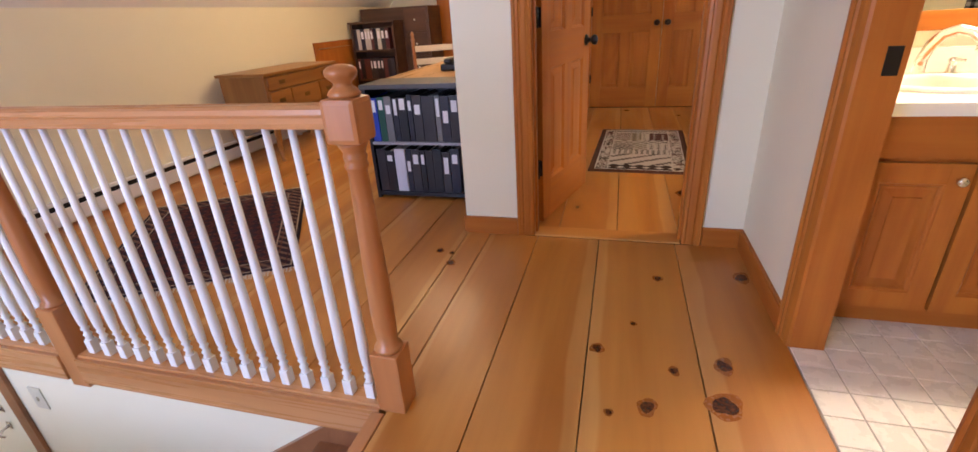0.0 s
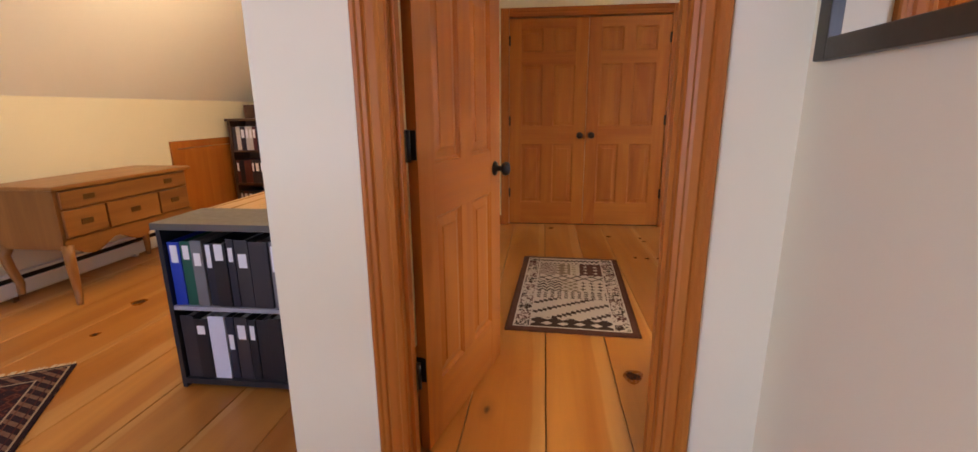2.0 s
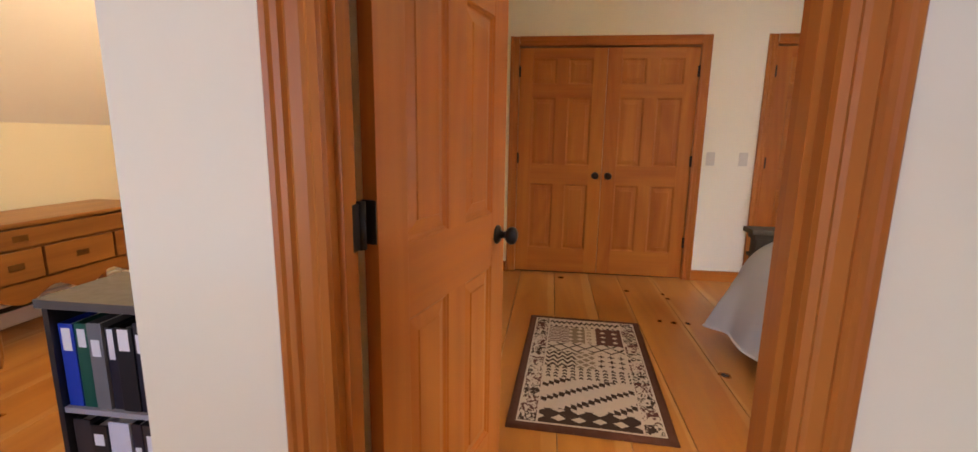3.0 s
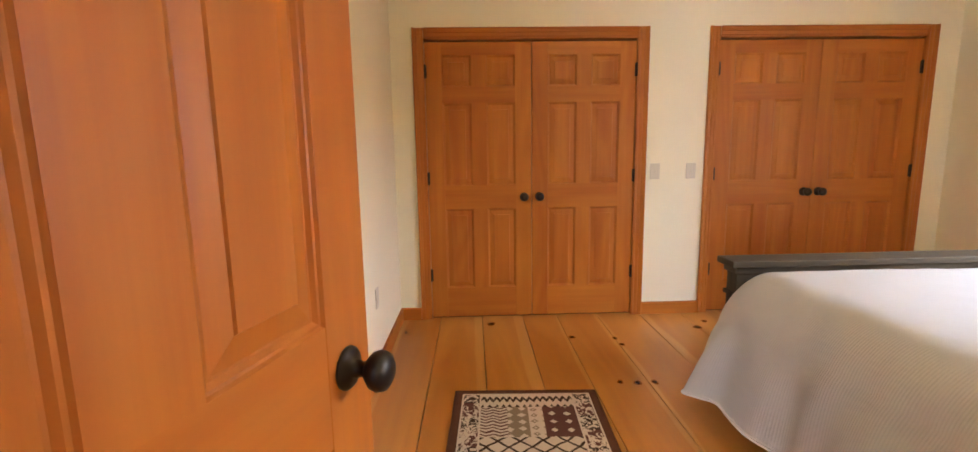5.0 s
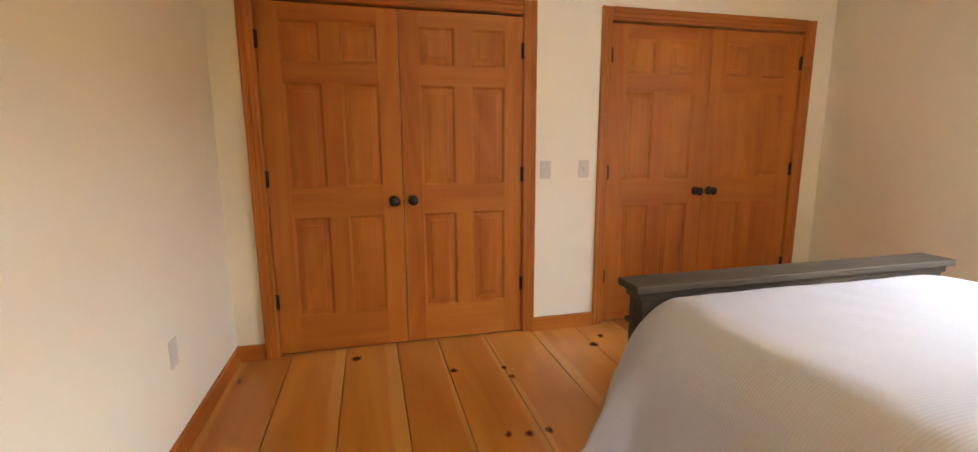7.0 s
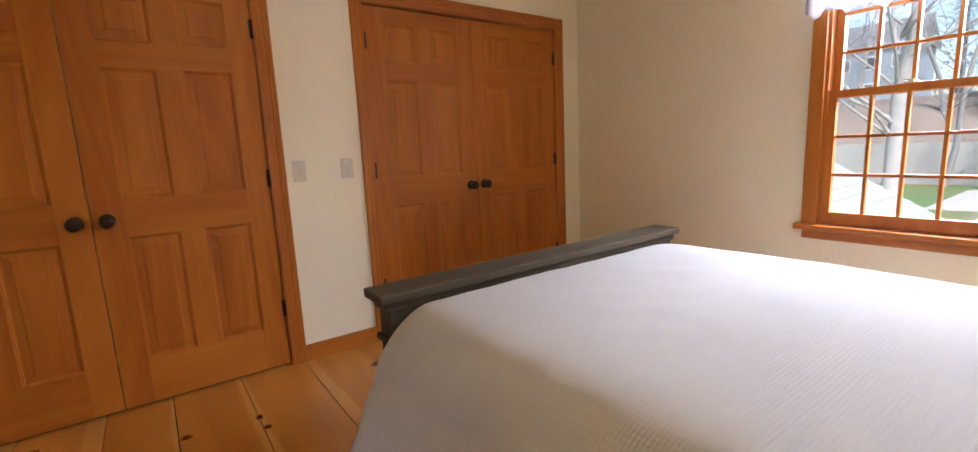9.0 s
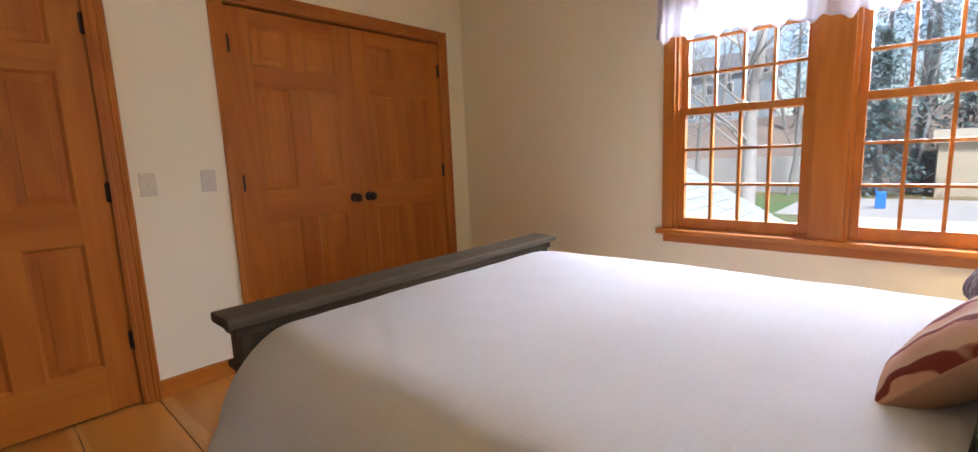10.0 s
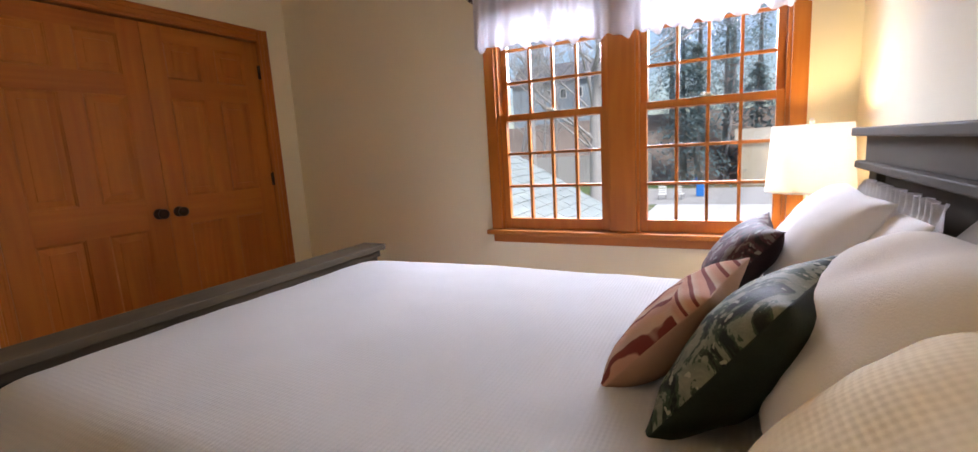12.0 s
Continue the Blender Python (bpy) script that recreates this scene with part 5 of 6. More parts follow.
pillow("throw_pillow", "pink and maroon striped throw pillow", pose(1.55, 3.20, TOPZ - 0.01, 42, 0, -12), 0.33, 0.32, 0.13, M_STRIPE, 4, 0.6)
pillow("throw_pillow", "dark green floral print throw pillow", pose(1.425, 3.06, TOPZ - 0.012, 36, 0, -20), 0.38, 0.36, 0.16, M_GREENF, 5, 0.5)
pillow("bed_pillow", "cream waffle-knit pillow on the bed", pose(0.96, 2.98, TOPZ - 0.01, 40, 0, 0), 0.44, 0.40, 0.20, M_KNIT, 6, 0.2, 0.2)


def nightstand(m):
    s = thing("nightstand", "grey-stained wooden nightstand beside the bed", "nightstand", m=m)
    part("top", box(-0.24, -0.20, 0.59, 0.24, 0.20, 0.615, 0.004), M_GREYWOOD_X, s)
    part("body", box(-0.22, -0.18, 0.30, 0.22, 0.18, 0.59, 0.003), M_GREYWOOD_X, s)
    part("drawer", box(-0.20, 0.18, 0.32, 0.20, 0.196, 0.57, 0.003), M_GREYWOOD_X, s)
    for x in (-0.20, 0.20):
        for y in (-0.16, 0.16):
            part("leg", box(x - 0.02, y - 0.02, 0, x + 0.02, y + 0.02, 0.30), M_GREYWOOD_Z, s)
    return s


def table_lamp(m):
    l = thing("table_lamp", "lit bedside lamp with a white drum shade", "lamp", m=m)
    part("base", lathe([(0.075, 0), (0.078, 0.012), (0.06, 0.022), (0.025, 0.035), (0.05, 0.09), (0.062, 0.14), (0.05, 0.20), (0.02, 0.25), (0.010, 0.27), (0.010, 0.40)], 24), M_PORC, l)
    part("shade", lathe([(0.162, 0.328), (0.142, 0.600), (0.140, 0.600), (0.160, 0.328)], 40, False), M_SHADE, l, "glowing white fabric drum shade")
    part("shade_ring", lathe([(0.1625, 0.326), (0.1635, 0.334), (0.1595, 0.334), (0.1595, 0.326), (0.1625, 0.326)], 40, False), M_SHAM, l)
    part("finial", lathe([(0.003, 0.40), (0.003, 0.60), (0.009, 0.606), (0.010, 0.614), (0.004, 0.625)], 12), M_PORC, l)
    part("spider", boxes([(-0.14, -0.002, 0.594, 0.14, 0.002, 0.597), (-0.002, -0.14, 0.594, 0.002, 0.14, 0.597)]), M_BLACK, l)
    return l


nightstand(pose(2.84, 2.72, 0))
table_lamp(pose(2.85, 2.705, 0.616))
nightstand(pose(0.42, 2.72, 0))
table_lamp(pose(0.42, 2.66, 0.616))


# ---- hall picture ----
pc = thing("hall_mirror", "dark olive framed mirror hanging on the hall wall", "mirror", m=pose(0.20, 0, 0))
M_FRAME = plain("olive_frame", (0.040, 0.036, 0.024, 1), 0.4, 0.3, 12, 0.15, 60)
PY0, PY1, PZ0, PZ1 = 1.85, 2.32, 1.282, 1.87
for nm, b in (("frame_side", (PY1 - 0.045, PZ0, PY1, PZ1)), ("frame_side", (PY0, PZ0, PY0 + 0.045, PZ1)), ("frame_rail", (PY0 + 0.045, PZ0, PY1 - 0.045, PZ0 + 0.045)), ("frame_rail", (PY0 + 0.045, PZ1 - 0.045, PY1 - 0.045, PZ1))):
    part(nm, box(-0.026, b[0], b[1], -0.001, b[2], b[3], 0.003), M_FRAME, pc)
part("glass", box(-0.012, PY0 + 0.0445, PZ0 + 0.0445, -0.004, PY1 - 0.0445, PZ1 - 0.0445), M_MIRROR, pc, "silvered mirror glass")


# ---- bathroom ----
VX0, VX1, VY0, VY1 = 0.325, 1.30, 1.76, 2.383
vn = thing("bathroom_vanity", "fir bathroom vanity cabinet with raised panel doors", "cabinet", m=pose(0, 0, 0))
part("carcass", box(VX0, VY0 + 0.02, 0.09, VX1, VY1, 0.765, 0.002), M_FIR_Z, vn)
part("toe_kick", box(VX0, VY0 + 0.07, 0, VX1, VY1, 0.09), M_FIR_X, vn)
part("apron", box(VX0, VY0, 0.635, VX1, VY0 + 0.019, 0.765, 0.002), M_FIR_X, vn)
for x0, x1, kx in ((VX0 + 0.01, 0.63, 0.595), (0.642, 0.95, 0.675), (0.962, VX1 - 0.01, 1.24)):
    d = part("door", boxes([(x0, VY0 - 0.004, 0.10, x0 + 0.06, VY0 + 0.018, 0.62), (x1 - 0.06, VY0 - 0.004, 0.10, x1, VY0 + 0.018, 0.62), (x0 + 0.06, VY0 - 0.0035, 0.10, x1 - 0.06, VY0 + 0.0175, 0.165), (x0 + 0.06, VY0 - 0.0035, 0.555, x1 - 0.06, VY0 + 0.0175, 0.62)]), M_FIR_Z, vn)
    part("panel", move(panel_bm(x1 - x0 - 0.12, 0.39, VY0 - 0.003, VY0 + 0.017), pose(x0 + 0.06, 0, 0.165)), M_FIR_Z, d)
    part("knob", move(lathe([(0.006, 0), (0.007, 0.012), (0.015, 0.018), (0.016, 0.026), (0.010, 0.032), (0.002, 0.033)], 14), pose(kx, VY0 - 0.004, 0.57, 90, 0, 0)), M_CHROME, d, "brushed nickel knob")
vt = thing("countertop", "cream vanity top with a backsplash", "countertop", m=pose(0, 0, 0))


def top_with_hole():
    bm = bmesh.new()
    cx, cy, rx, ry, k = 0.66, 2.05, 0.215, 0.155, 40
    z0, z1 = 0.767, 0.805
    X0, X1, Y0, Y1 = VX0 - 0.01, VX1 + 0.01, VY0 - 0.025, VY1
    ring, out = {}, {}
    for z in (z0, z1):
        ring[z], out[z] = [], []
        for i in range(k):
            a = 2 * math.pi * i / k
            c, s = math.cos(a), math.sin(a)
            ring[z].append(bm.verts.new((cx + rx * c, cy + ry * s, z)))
            f = min((X1 - cx) / c if c > 1e-6 else ((X0 - cx) / c if c < -1e-6 else 9e9), (Y1 - cy) / s if s > 1e-6 else ((Y0 - cy) / s if s < -1e-6 else 9e9))
            out[z].append(bm.verts.new((cx + c * f, cy + s * f, z)))
    for i in range(k):
        j = (i + 1) % k
        bm.faces.new((ring[z1][i], out[z1][i], out[z1][j], ring[z1][j]))
        bm.faces.new((ring[z0][i], ring[z0][j], out[z0][j], out[z0][i]))
        bm.faces.new((out[z0][i], out[z0][j], out[z1][j], out[z1][i]))
        bm.faces.new((ring[z0][i], ring[z1][i], ring[z1][j], ring[z0][j]))
    return bm


part("slab", top_with_hole(), M_PORC, vt)
part("backsplash", box(VX0, VY1 - 0.02, 0.806, VX1, VY1, 0.90, 0.003), M_PORC, vt)
sk = thing("sink", "oval cream porcelain drop-in sink", "sink", m=pose(0.66, 2.05, 0.805))
basin = lathe([(0.245, 0.001), (0.243, 0.012), (0.232, 0.018), (0.218, 0.014), (0.208, 0.0), (0.19, -0.06), (0.12, -0.12), (0.03, -0.135), (0.02, -0.137)], 40, False)
bmesh.ops.scale(basin, vec=(1, 0.74, 1), verts=basin.verts)
part("basin", basin, M_PORC, sk)
part("drain", lathe([(0.022, -0.136), (0.022, -0.132), (0.004, -0.130)], 16), M_CHROME, sk, "chrome drain")
fc = thing("faucet", "brushed nickel gooseneck faucet with two handles", "faucet", m=pose(0.66, 2.27, 0.805))
part("spout", move(tube([(0, 0, 0), (0, 0, 0.06), (0, -0.015, 0.115), (0, -0.045, 0.15), (0, -0.085, 0.165), (0, -0.125, 0.155), (0, -0.15, 0.13), (0, -0.155, 0.10)], 0.021, 0.016, 16), pose(0, 0, 0, 0, 0, 45)), M_CHROME, fc)
for x in (-0.10, 0.10):
    h = part("handle", lathe([(0.022, 0), (0.022, 0.012), (0.014, 0.02), (0.013, 0.05), (0.017, 0.058), (0.010, 0.066)], 16), M_CHROME, fc)
    h.location = (x, 0, 0)
    part("lever", move(box(-0.007, -0.06, 0.056, 0.007, 0.005, 0.066, 0.003), pose(0, 0, 0)), M_CHROME, h)
mr = thing("bathroom_mirror", "wall mirror in a fir frame above the sink", "mirror", m=pose(0, 0, 0))
part("frame", boxes([(0.36, 2.36, 0.96, 1.22, 2.384, 1.03), (0.36, 2.36, 1.80, 1.22, 2.384, 1.87), (0.36, 2.36, 1.03, 0.43, 2.384, 1.80), (1.15, 2.36, 1.03, 1.22, 2.384, 1.80)], 0.003), M_FIR_X, mr)
part("glass", box(0.43, 2.37, 1.03, 1.15, 2.382, 1.80), M_MIRROR, mr, "silvered mirror glass")
vl = thing("vanity_light", "bar of frosted vanity bulbs above the mirror", "lamp", m=pose(0, 0, 0))
part("bar", box(0.55, 2.34, 1.98, 1.05, 2.384, 2.05, 0.004), M_CHROME, vl)
M_BULB = emitter("frosted_bulb", (1.0, 0.84, 0.62, 1), 2.0)
for x in (0.65, 0.80, 0.95):
    part("bulb", move(lathe([(0.02, 0), (0.03, 0.02), (0.045, 0.05), (0.042, 0.075), (0.02, 0.092), (0.003, 0.095)], 16), pose(x, 2.34, 2.015, 90, 0, 0)), M_BULB, vl, "glowing frosted bulb")


def gingham():
    n = N("black_gingham", 0.9, 0.1)
    v = n.coords(jitter=False)
    s = n.node("ShaderNodeSeparateXYZ")
    n.put(s.inputs[0], v)
    a = n.mth('GREATER_THAN', n.mth('FRACT', n.mth('MULTIPLY', s.outputs[0], 22)), 0.5)
    b = n.mth('GREATER_THAN', n.mth('FRACT', n.mth('MULTIPLY', s.outputs[2], 22)), 0.5)
    n.color(n.ramp(n.mth('MULTIPLY', n.mth('ADD', a, b), 0.5), ((0.2, (0.03, 0.03, 0.035)), (0.5, (0.22, 0.22, 0.23)), (0.8, (0.72, 0.72, 0.70)))))
    return n.m


def curtain_bm(w, h):
    bm = bmesh.new()
    k = 90
    a = [bm.verts.new((w * i / k, 0.02 * math.sin(i * 0.9), 0)) for i in range(k + 1)]
    b = [bm.verts.new((w * i / k, 0.012 * math.sin(i * 0.9 + 0.3), h)) for i in range(k + 1)]
    for i in range(k):
        bm.faces.new((a[i], a[i + 1], b[i + 1], b[i])).smooth = True
    bmesh.ops.solidify(bm, geom=bm.faces[:], thickness=0.002)
    return bm


bc = thing("bathroom_curtain", "black and white gingham curtain on the bathroom wall", "curtain", m=pose(1.86, 0.36, 0.55, 0, 0, 90))
part("fabric", curtain_bm(1.2, 1.45), gingham(), bc)
part("rod", tube([(-0.05, 0, 1.45), (1.25, 0, 1.45)], 0.01), M_BLACK, bc)


# ---- outside the windows ----
GZ = -2.9


def grass_mat():
    n = N("lawn", 0.95, 0.1)
    v = n.coords(jitter=False)
    n.color(n.ramp(n.mth('ADD', n.mth('MULTIPLY', n.noise(v, 0.12, 4), 0.7), n.mth('MULTIPLY', n.noise(v, 4.0, 3), 0.3)), ((0.35, (0.06, 0.11, 0.045)), (0.5, (0.09, 0.15, 0.06)), (0.62, (0.17, 0.12, 0.07)))))
    return n.m


setting("ground", box(-300, -300, GZ - 0.5, 400, 300, GZ), grass_mat(), "lawn with bare leaf-strewn patches", "ground")
M_ASPH = plain("driveway_asphalt", (0.30, 0.29, 0.28, 1), 0.9, 0.15, 1.5, 0.2, 40)
M_CONC = plain("pale_drive", (0.52, 0.51, 0.50, 1), 0.85, 0.1, 1.0, 0.2, 40)
setting("road", box(32, -60, GZ, 42.5, 9.5, GZ + 0.03), M_ASPH, "grey asphalt road", "road")
setting("driveway", box(10, -14, GZ, 32, 7.2, GZ + 0.025), M_CONC, "pale concrete driveway", "driveway")


def bank_z(x, y):
    """Height of the wooded bank behind the road."""
    f = min(1.0, max(0.0, (x - 47.5) / 15.0))
    return GZ + 7.0 * f * f * (3 - 2 * f) + 0.35 * f * noise.noise(Vector((x * 0.2, y * 0.2, 1.7)))


bank = bmesh.new()
rows = [[bank.verts.new((47.0 + 2.0 * i, -90 + 3.0 * j, bank_z(47.0 + 2.0 * i, -90 + 3.0 * j) + (0.02 if i else -0.3))) for j in range(64)] for i in range(40)]
for p, q in zip(rows, rows[1:]):
    for j in range(63):
        bank.faces.new((p[j], q[j], q[j + 1], p[j + 1])).smooth = True
setting("woodland_bank", bank, plain("leaf_litter", (0.17, 0.135, 0.115, 1), 0.95, 0.35, 0.4, 0.3, 6), "bank of brown leaf litter under the trees", "ground")

# neighbouring roof slope of this house
rf = tagged(new("side_wing"), "low wing of the house with a pale green shingle roof", "roof", kind="structure")
M_SHING = plain("weathered_shingle", (0.30, 0.34, 0.34, 1), 0.85, 0.25, 3, 0.3, 40)
part("wing_wall", box(3.5, 3.9, GZ, 8.6, 11.6, -1.0), M_WHITEP, rf)
SL = 0.58
shing = bmesh.new()
rr = random.Random(21)
rows_n, run = 30, 0.17
for r in range(rows_n):
    ya = 3.75 + r * run
    za = 1.03 + (ya - 6.68) * SL
    x = 3.4 - rr.uniform(0, 0.28)
    while x < 9.0:
        w = 0.30
        x1 = min(9.0, x + w - 0.014)
        xa = max(3.4, x)
        lift = rr.uniform(0.016, 0.028)
        if x1 > xa:
            q = [(xa, ya, za + lift), (x1, ya, za + lift), (x1, ya + run + 0.03, za + (run + 0.03) * SL + 0.003), (xa, ya + run + 0.03, za + (run + 0.03) * SL + 0.003)]
            hi = [shing.verts.new(p) for p in q]
            lo = [shing.verts.new((p[0], p[1], p[2] - 0.013)) for p in q]
            shing.faces.new(hi)
            for k in range(4):
                shing.faces.new((hi[k], lo[k], lo[(k + 1) % 4], hi[(k + 1) % 4]))
        x += w
tagged(part("shingles", shing, M_SHING, rf), kind="stuff")
part("roof_deck", slab((3.4, 3.75, 1.01 + (3.75 - 6.68) * SL), (9.0, 3.75, 1.01 + (3.75 - 6.68) * SL), (9.0, 8.9, 1.01 + (8.9 - 6.68) * SL), (3.4, 8.9, 1.01 + (8.9 - 6.68) * SL), (0, 0, -0.12)), M_DARKGAP, rf)

M_BARK = plain("grey_bark", (0.33, 0.31, 0.30, 1), 0.95, 0.35, 3, 0.6, 12)
M_BARKD = plain("dark_bark", (0.24, 0.23, 0.23, 1), 0.95, 0.35, 3, 0.6, 12)
M_NEEDLE = plain("conifer_needles", (0.145, 0.205, 0.22, 1), 0.8, 0.4, 1.5, 0.2, 20)
_nt = M_NEEDLE.node_tree
_tl = _nt.nodes.new("ShaderNodeBsdfTranslucent")
_tl.inputs["Color"].default_value = (0.30, 0.42, 0.44, 1)
_mx = _nt.nodes.new("ShaderNodeMixShader")
_mx.inputs[0].default_value = 0.45
_nt.links.new(_nt.nodes["Principled BSDF"].outputs[0], _mx.inputs[1])
_nt.links.new(_tl.outputs[0], _mx.inputs[2])
_nt.links.new(_mx.outputs[0], [q for q in _nt.nodes if q.type == 'OUTPUT_MATERIAL'][0].inputs[0])


def limb(bm, p, d, r, length, depth, rng, seg):
    """A crooked tapering limb that forks."""
    pts = [p.copy()]
    q, dd = p.copy(), d.copy()
    n = 4
    for i in range(n):
        dd = (dd + Vector((rng.uniform(-1, 1), rng.uniform(-1, 1), rng.uniform(-0.4, 0.7))) * 0.16).normalized()
        q = q + dd * (length / n)
        pts.append(q.copy())
    rings = []
    for i, c in enumerate(pts):
        t = (pts[min(i + 1, n)] - pts[max(i - 1, 0)]).normalized()
        side = t.cross(Vector((0.3, 0.9, 0.2))).normalized()
        up = side.cross(t)
        rad = r * (1 - 0.6 * i / n)
        rings.append([bm.verts.new(c + (side * math.cos(a) + up * math.sin(a)) * rad) for a in (2 * math.pi * k / seg for k in range(seg))])
    for a, b in zip(rings, rings[1:]):
        for k in range(seg):
            bm.faces.new((a[k], a[(k + 1) % seg], b[(k + 1) % seg], b[k])).smooth = True
    if depth > 0:
        for k in range(4 if depth > 1 else 3):
            i = rng.randint(1, n)
            nd = (dd + Vector((rng.uniform(-1, 1), rng.uniform(-1, 1), rng.uniform(-0.1, 0.8))) * 0.75).normalized()
            limb(bm, pts[i], nd, r * 0.42, length * rng.uniform(0.45, 0.7), depth - 1, rng, max(3, seg - 2))


def bare_tree(x, y, h, r, seed, mat):
    rng = random.Random(seed)
    t = thing("bare_tree", "leafless tree with a grey trunk", "tree", "trees outside the window", pose(x, y, bank_z(x, y)))
    tr = bmesh.new()
    limb(tr, Vector((0, 0, -0.1)), Vector((rng.uniform(-0.06, 0.06), rng.uniform(-0.06, 0.06), 1)).normalized(), r, h * 0.7, 0, rng, 9)
    part("trunk", tr, mat, t)
    cr = bmesh.new()
    for k in range(14):
        z = h * rng.uniform(0.25, 0.68)
        a = rng.uniform(0, 6.28)
        limb(cr, Vector((0, 0, z)), Vector((math.cos(a), math.sin(a), rng.uniform(0.3, 1.1))).normalized(), r * 0.17, h * rng.uniform(0.22, 0.38), 3, rng, 5)
    part("branches", cr, mat, t)
    return t


def conifer(x, y, h, w, seed):
    rng = random.Random(seed)
    t = thing("conifer", "tall dark green conifer", "tree", "trees outside the window", pose(x, y, bank_z(x, y)))
    part("trunk", tube([(0, 0, -0.1), (0.1, 0.05, h * 0.5), (0, 0, h)], 0.22 * h / 10, 0.02, 8), M_BARKD, t)
    bm = bmesh.new()
    for k in range(230):
        f = rng.random() ** 0.8
        z = h * (0.06 + 0.92 * f)
        L = 1.3 * w * (1 - f) ** 0.7 * rng.uniform(0.5, 1.15) + 0.25
        a = rng.uniform(0, 6.28)
        dx, dy = math.cos(a), math.sin(a)
        for s in range(13):
            g = (s + rng.random()) / 13
            c = Vector((dx * L * g, dy * L * g, z - 0.30 * L * g * g + rng.uniform(-0.12, 0.12)))
            e = Vector((rng.uniform(-1, 1), rng.uniform(-1, 1), rng.uniform(-0.5, 0.15))).normalized() * (0.26 + 0.34 * rng.random())
            s2 = e.cross(Vector((0, 0, 1))).normalized() * 0.11
            bm.faces.new([bm.verts.new(c - s2), bm.verts.new(c + s2), bm.verts.new(c + e)])
    part("crown", bm, M_NEEDLE, t, "drooping dark green needle boughs")
    return t


for x, y, h, r, s in ((22, 8.6, 15, 0.34, 1), (27, 13.6, 13, 0.22, 2), (40, 16.5, 15, 0.2, 3), (44, 11, 16, 0.22, 4), (47, 20, 15, 0.2, 5), (55, 26, 17, 0.22, 7), (58, 14, 17, 0.2, 8), (60, 21, 18, 0.25, 10), (49, 3.4, 15, 0.2, 11), (64, 30, 18, 0.25, 12)):
    bare_tree(x, y, h, r, s, M_BARK if s in (1, 2) else M_BARKD)
for x, y, h, w, s in ((46, 6.8, 15, 3.2, 31), (52, 3.5, 17, 3.6, 32), (50, -2.5, 13, 3.6, 33), (60, -8, 16, 4, 34), (58, 9, 16, 3.4, 35), (48, -10, 14, 4, 36), (70, 0, 19, 4.2, 37), (75, 16, 17, 4, 38), (80, 34, 17, 4, 39), (45, 5.6, 12, 3.0, 40), (50, 1.0, 10, 3.0, 41), (52, -5.5, 11, 3.2, 42), (55, 6, 19, 4, 43), (62, 3, 20, 4.2, 44)):
    conifer(x, y, h, w, s)


def house(x, y, w, d, h, c, rot=0.0):
    hs = thing("house", "blue-grey clapboard house among the trees", "house", m=pose(x, y, bank_z(x + d / 2, y + w / 2) - 0.3, 0, 0, rot))
    part("wall", box(0, 0, 0, d, w, h), c, hs)
    prism = bmesh.new()
    e = 0.4
    pts = [(-e, -e, h), (d + e, -e, h), (d + e, w + e, h), (-e, w + e, h), (d / 2, -e, h + d * 0.38), (d / 2, w + e, h + d * 0.38)]
    vs = [prism.verts.new(p) for p in pts]
    for f in ((0, 1, 2, 3), (0, 4, 1), (1, 4, 5, 2), (2, 5, 3), (3, 5, 4, 0)):
        prism.faces.new([vs[k] for k in f])
    part("roof", prism, plain("far_roof", (0.13, 0.13, 0.15, 1), 0.9), hs)
    for j in range(2):
        for i in range(int(w // 2.2)):
            wn = part("window", box(-0.04, 0.8 + i * 2.2, 0.9 + j * 2.7, 0.02, 1.7 + i * 2.2, 2.2 + j * 2.7), M_WHITEP, hs)
            part("pane", box(-0.05, 0.88 + i * 2.2, 0.98 + j * 2.7, -0.041, 1.62 + i * 2.2, 2.12 + j * 2.7), plain("far_pane", (0.05, 0.06, 0.07, 1), 0.1), wn)
    return hs


house(63, 17.5, 13, 8, 5.8, plain("blue_clapboard", (0.26, 0.31, 0.36, 1), 0.8, 0.08, 2, 0.2, 8))
fn = thing("garden_fence", "long weathered grey board fence", "fence", m=pose(0, 0, GZ))
M_FENCE = plain("fence_board", (0.36, 0.34, 0.33, 1), 0.9, 0.15, 2, 0.2, 10)
for i in range(40):
    part("board", box(46.0, 9.5 + i * 0.45, 0.0, 46.03, 9.5 + i * 0.45 + 0.44, 3.0), M_FENCE, fn)
gr = thing("garage", "low beige clapboard garage across the road", "garage", m=pose(44.5, -4.6, GZ))
M_BEIGE = plain("beige_clapboard", (0.42, 0.36, 0.27, 1), 0.8, 0.1, 2, 0.2, 8)
part("wall", box(0, 0, 0, 5.0, 7.1, 3.7), M_BEIGE, gr)
for i in range(18):
    part("clapboard", box(-0.035, 0.0, 0.1 + i * 0.2, -0.001, 7.1, 0.285 + i * 0.2), M_BEIGE, gr)
gp = bmesh.new()
gv = [gp.verts.new(p) for p in ((-0.4, -0.3, 3.7), (5.4, -0.3, 3.7), (5.4, 7.4, 3.7), (-0.4, 7.4, 3.7), (2.5, -0.3, 4.6), (2.5, 7.4, 4.6))]
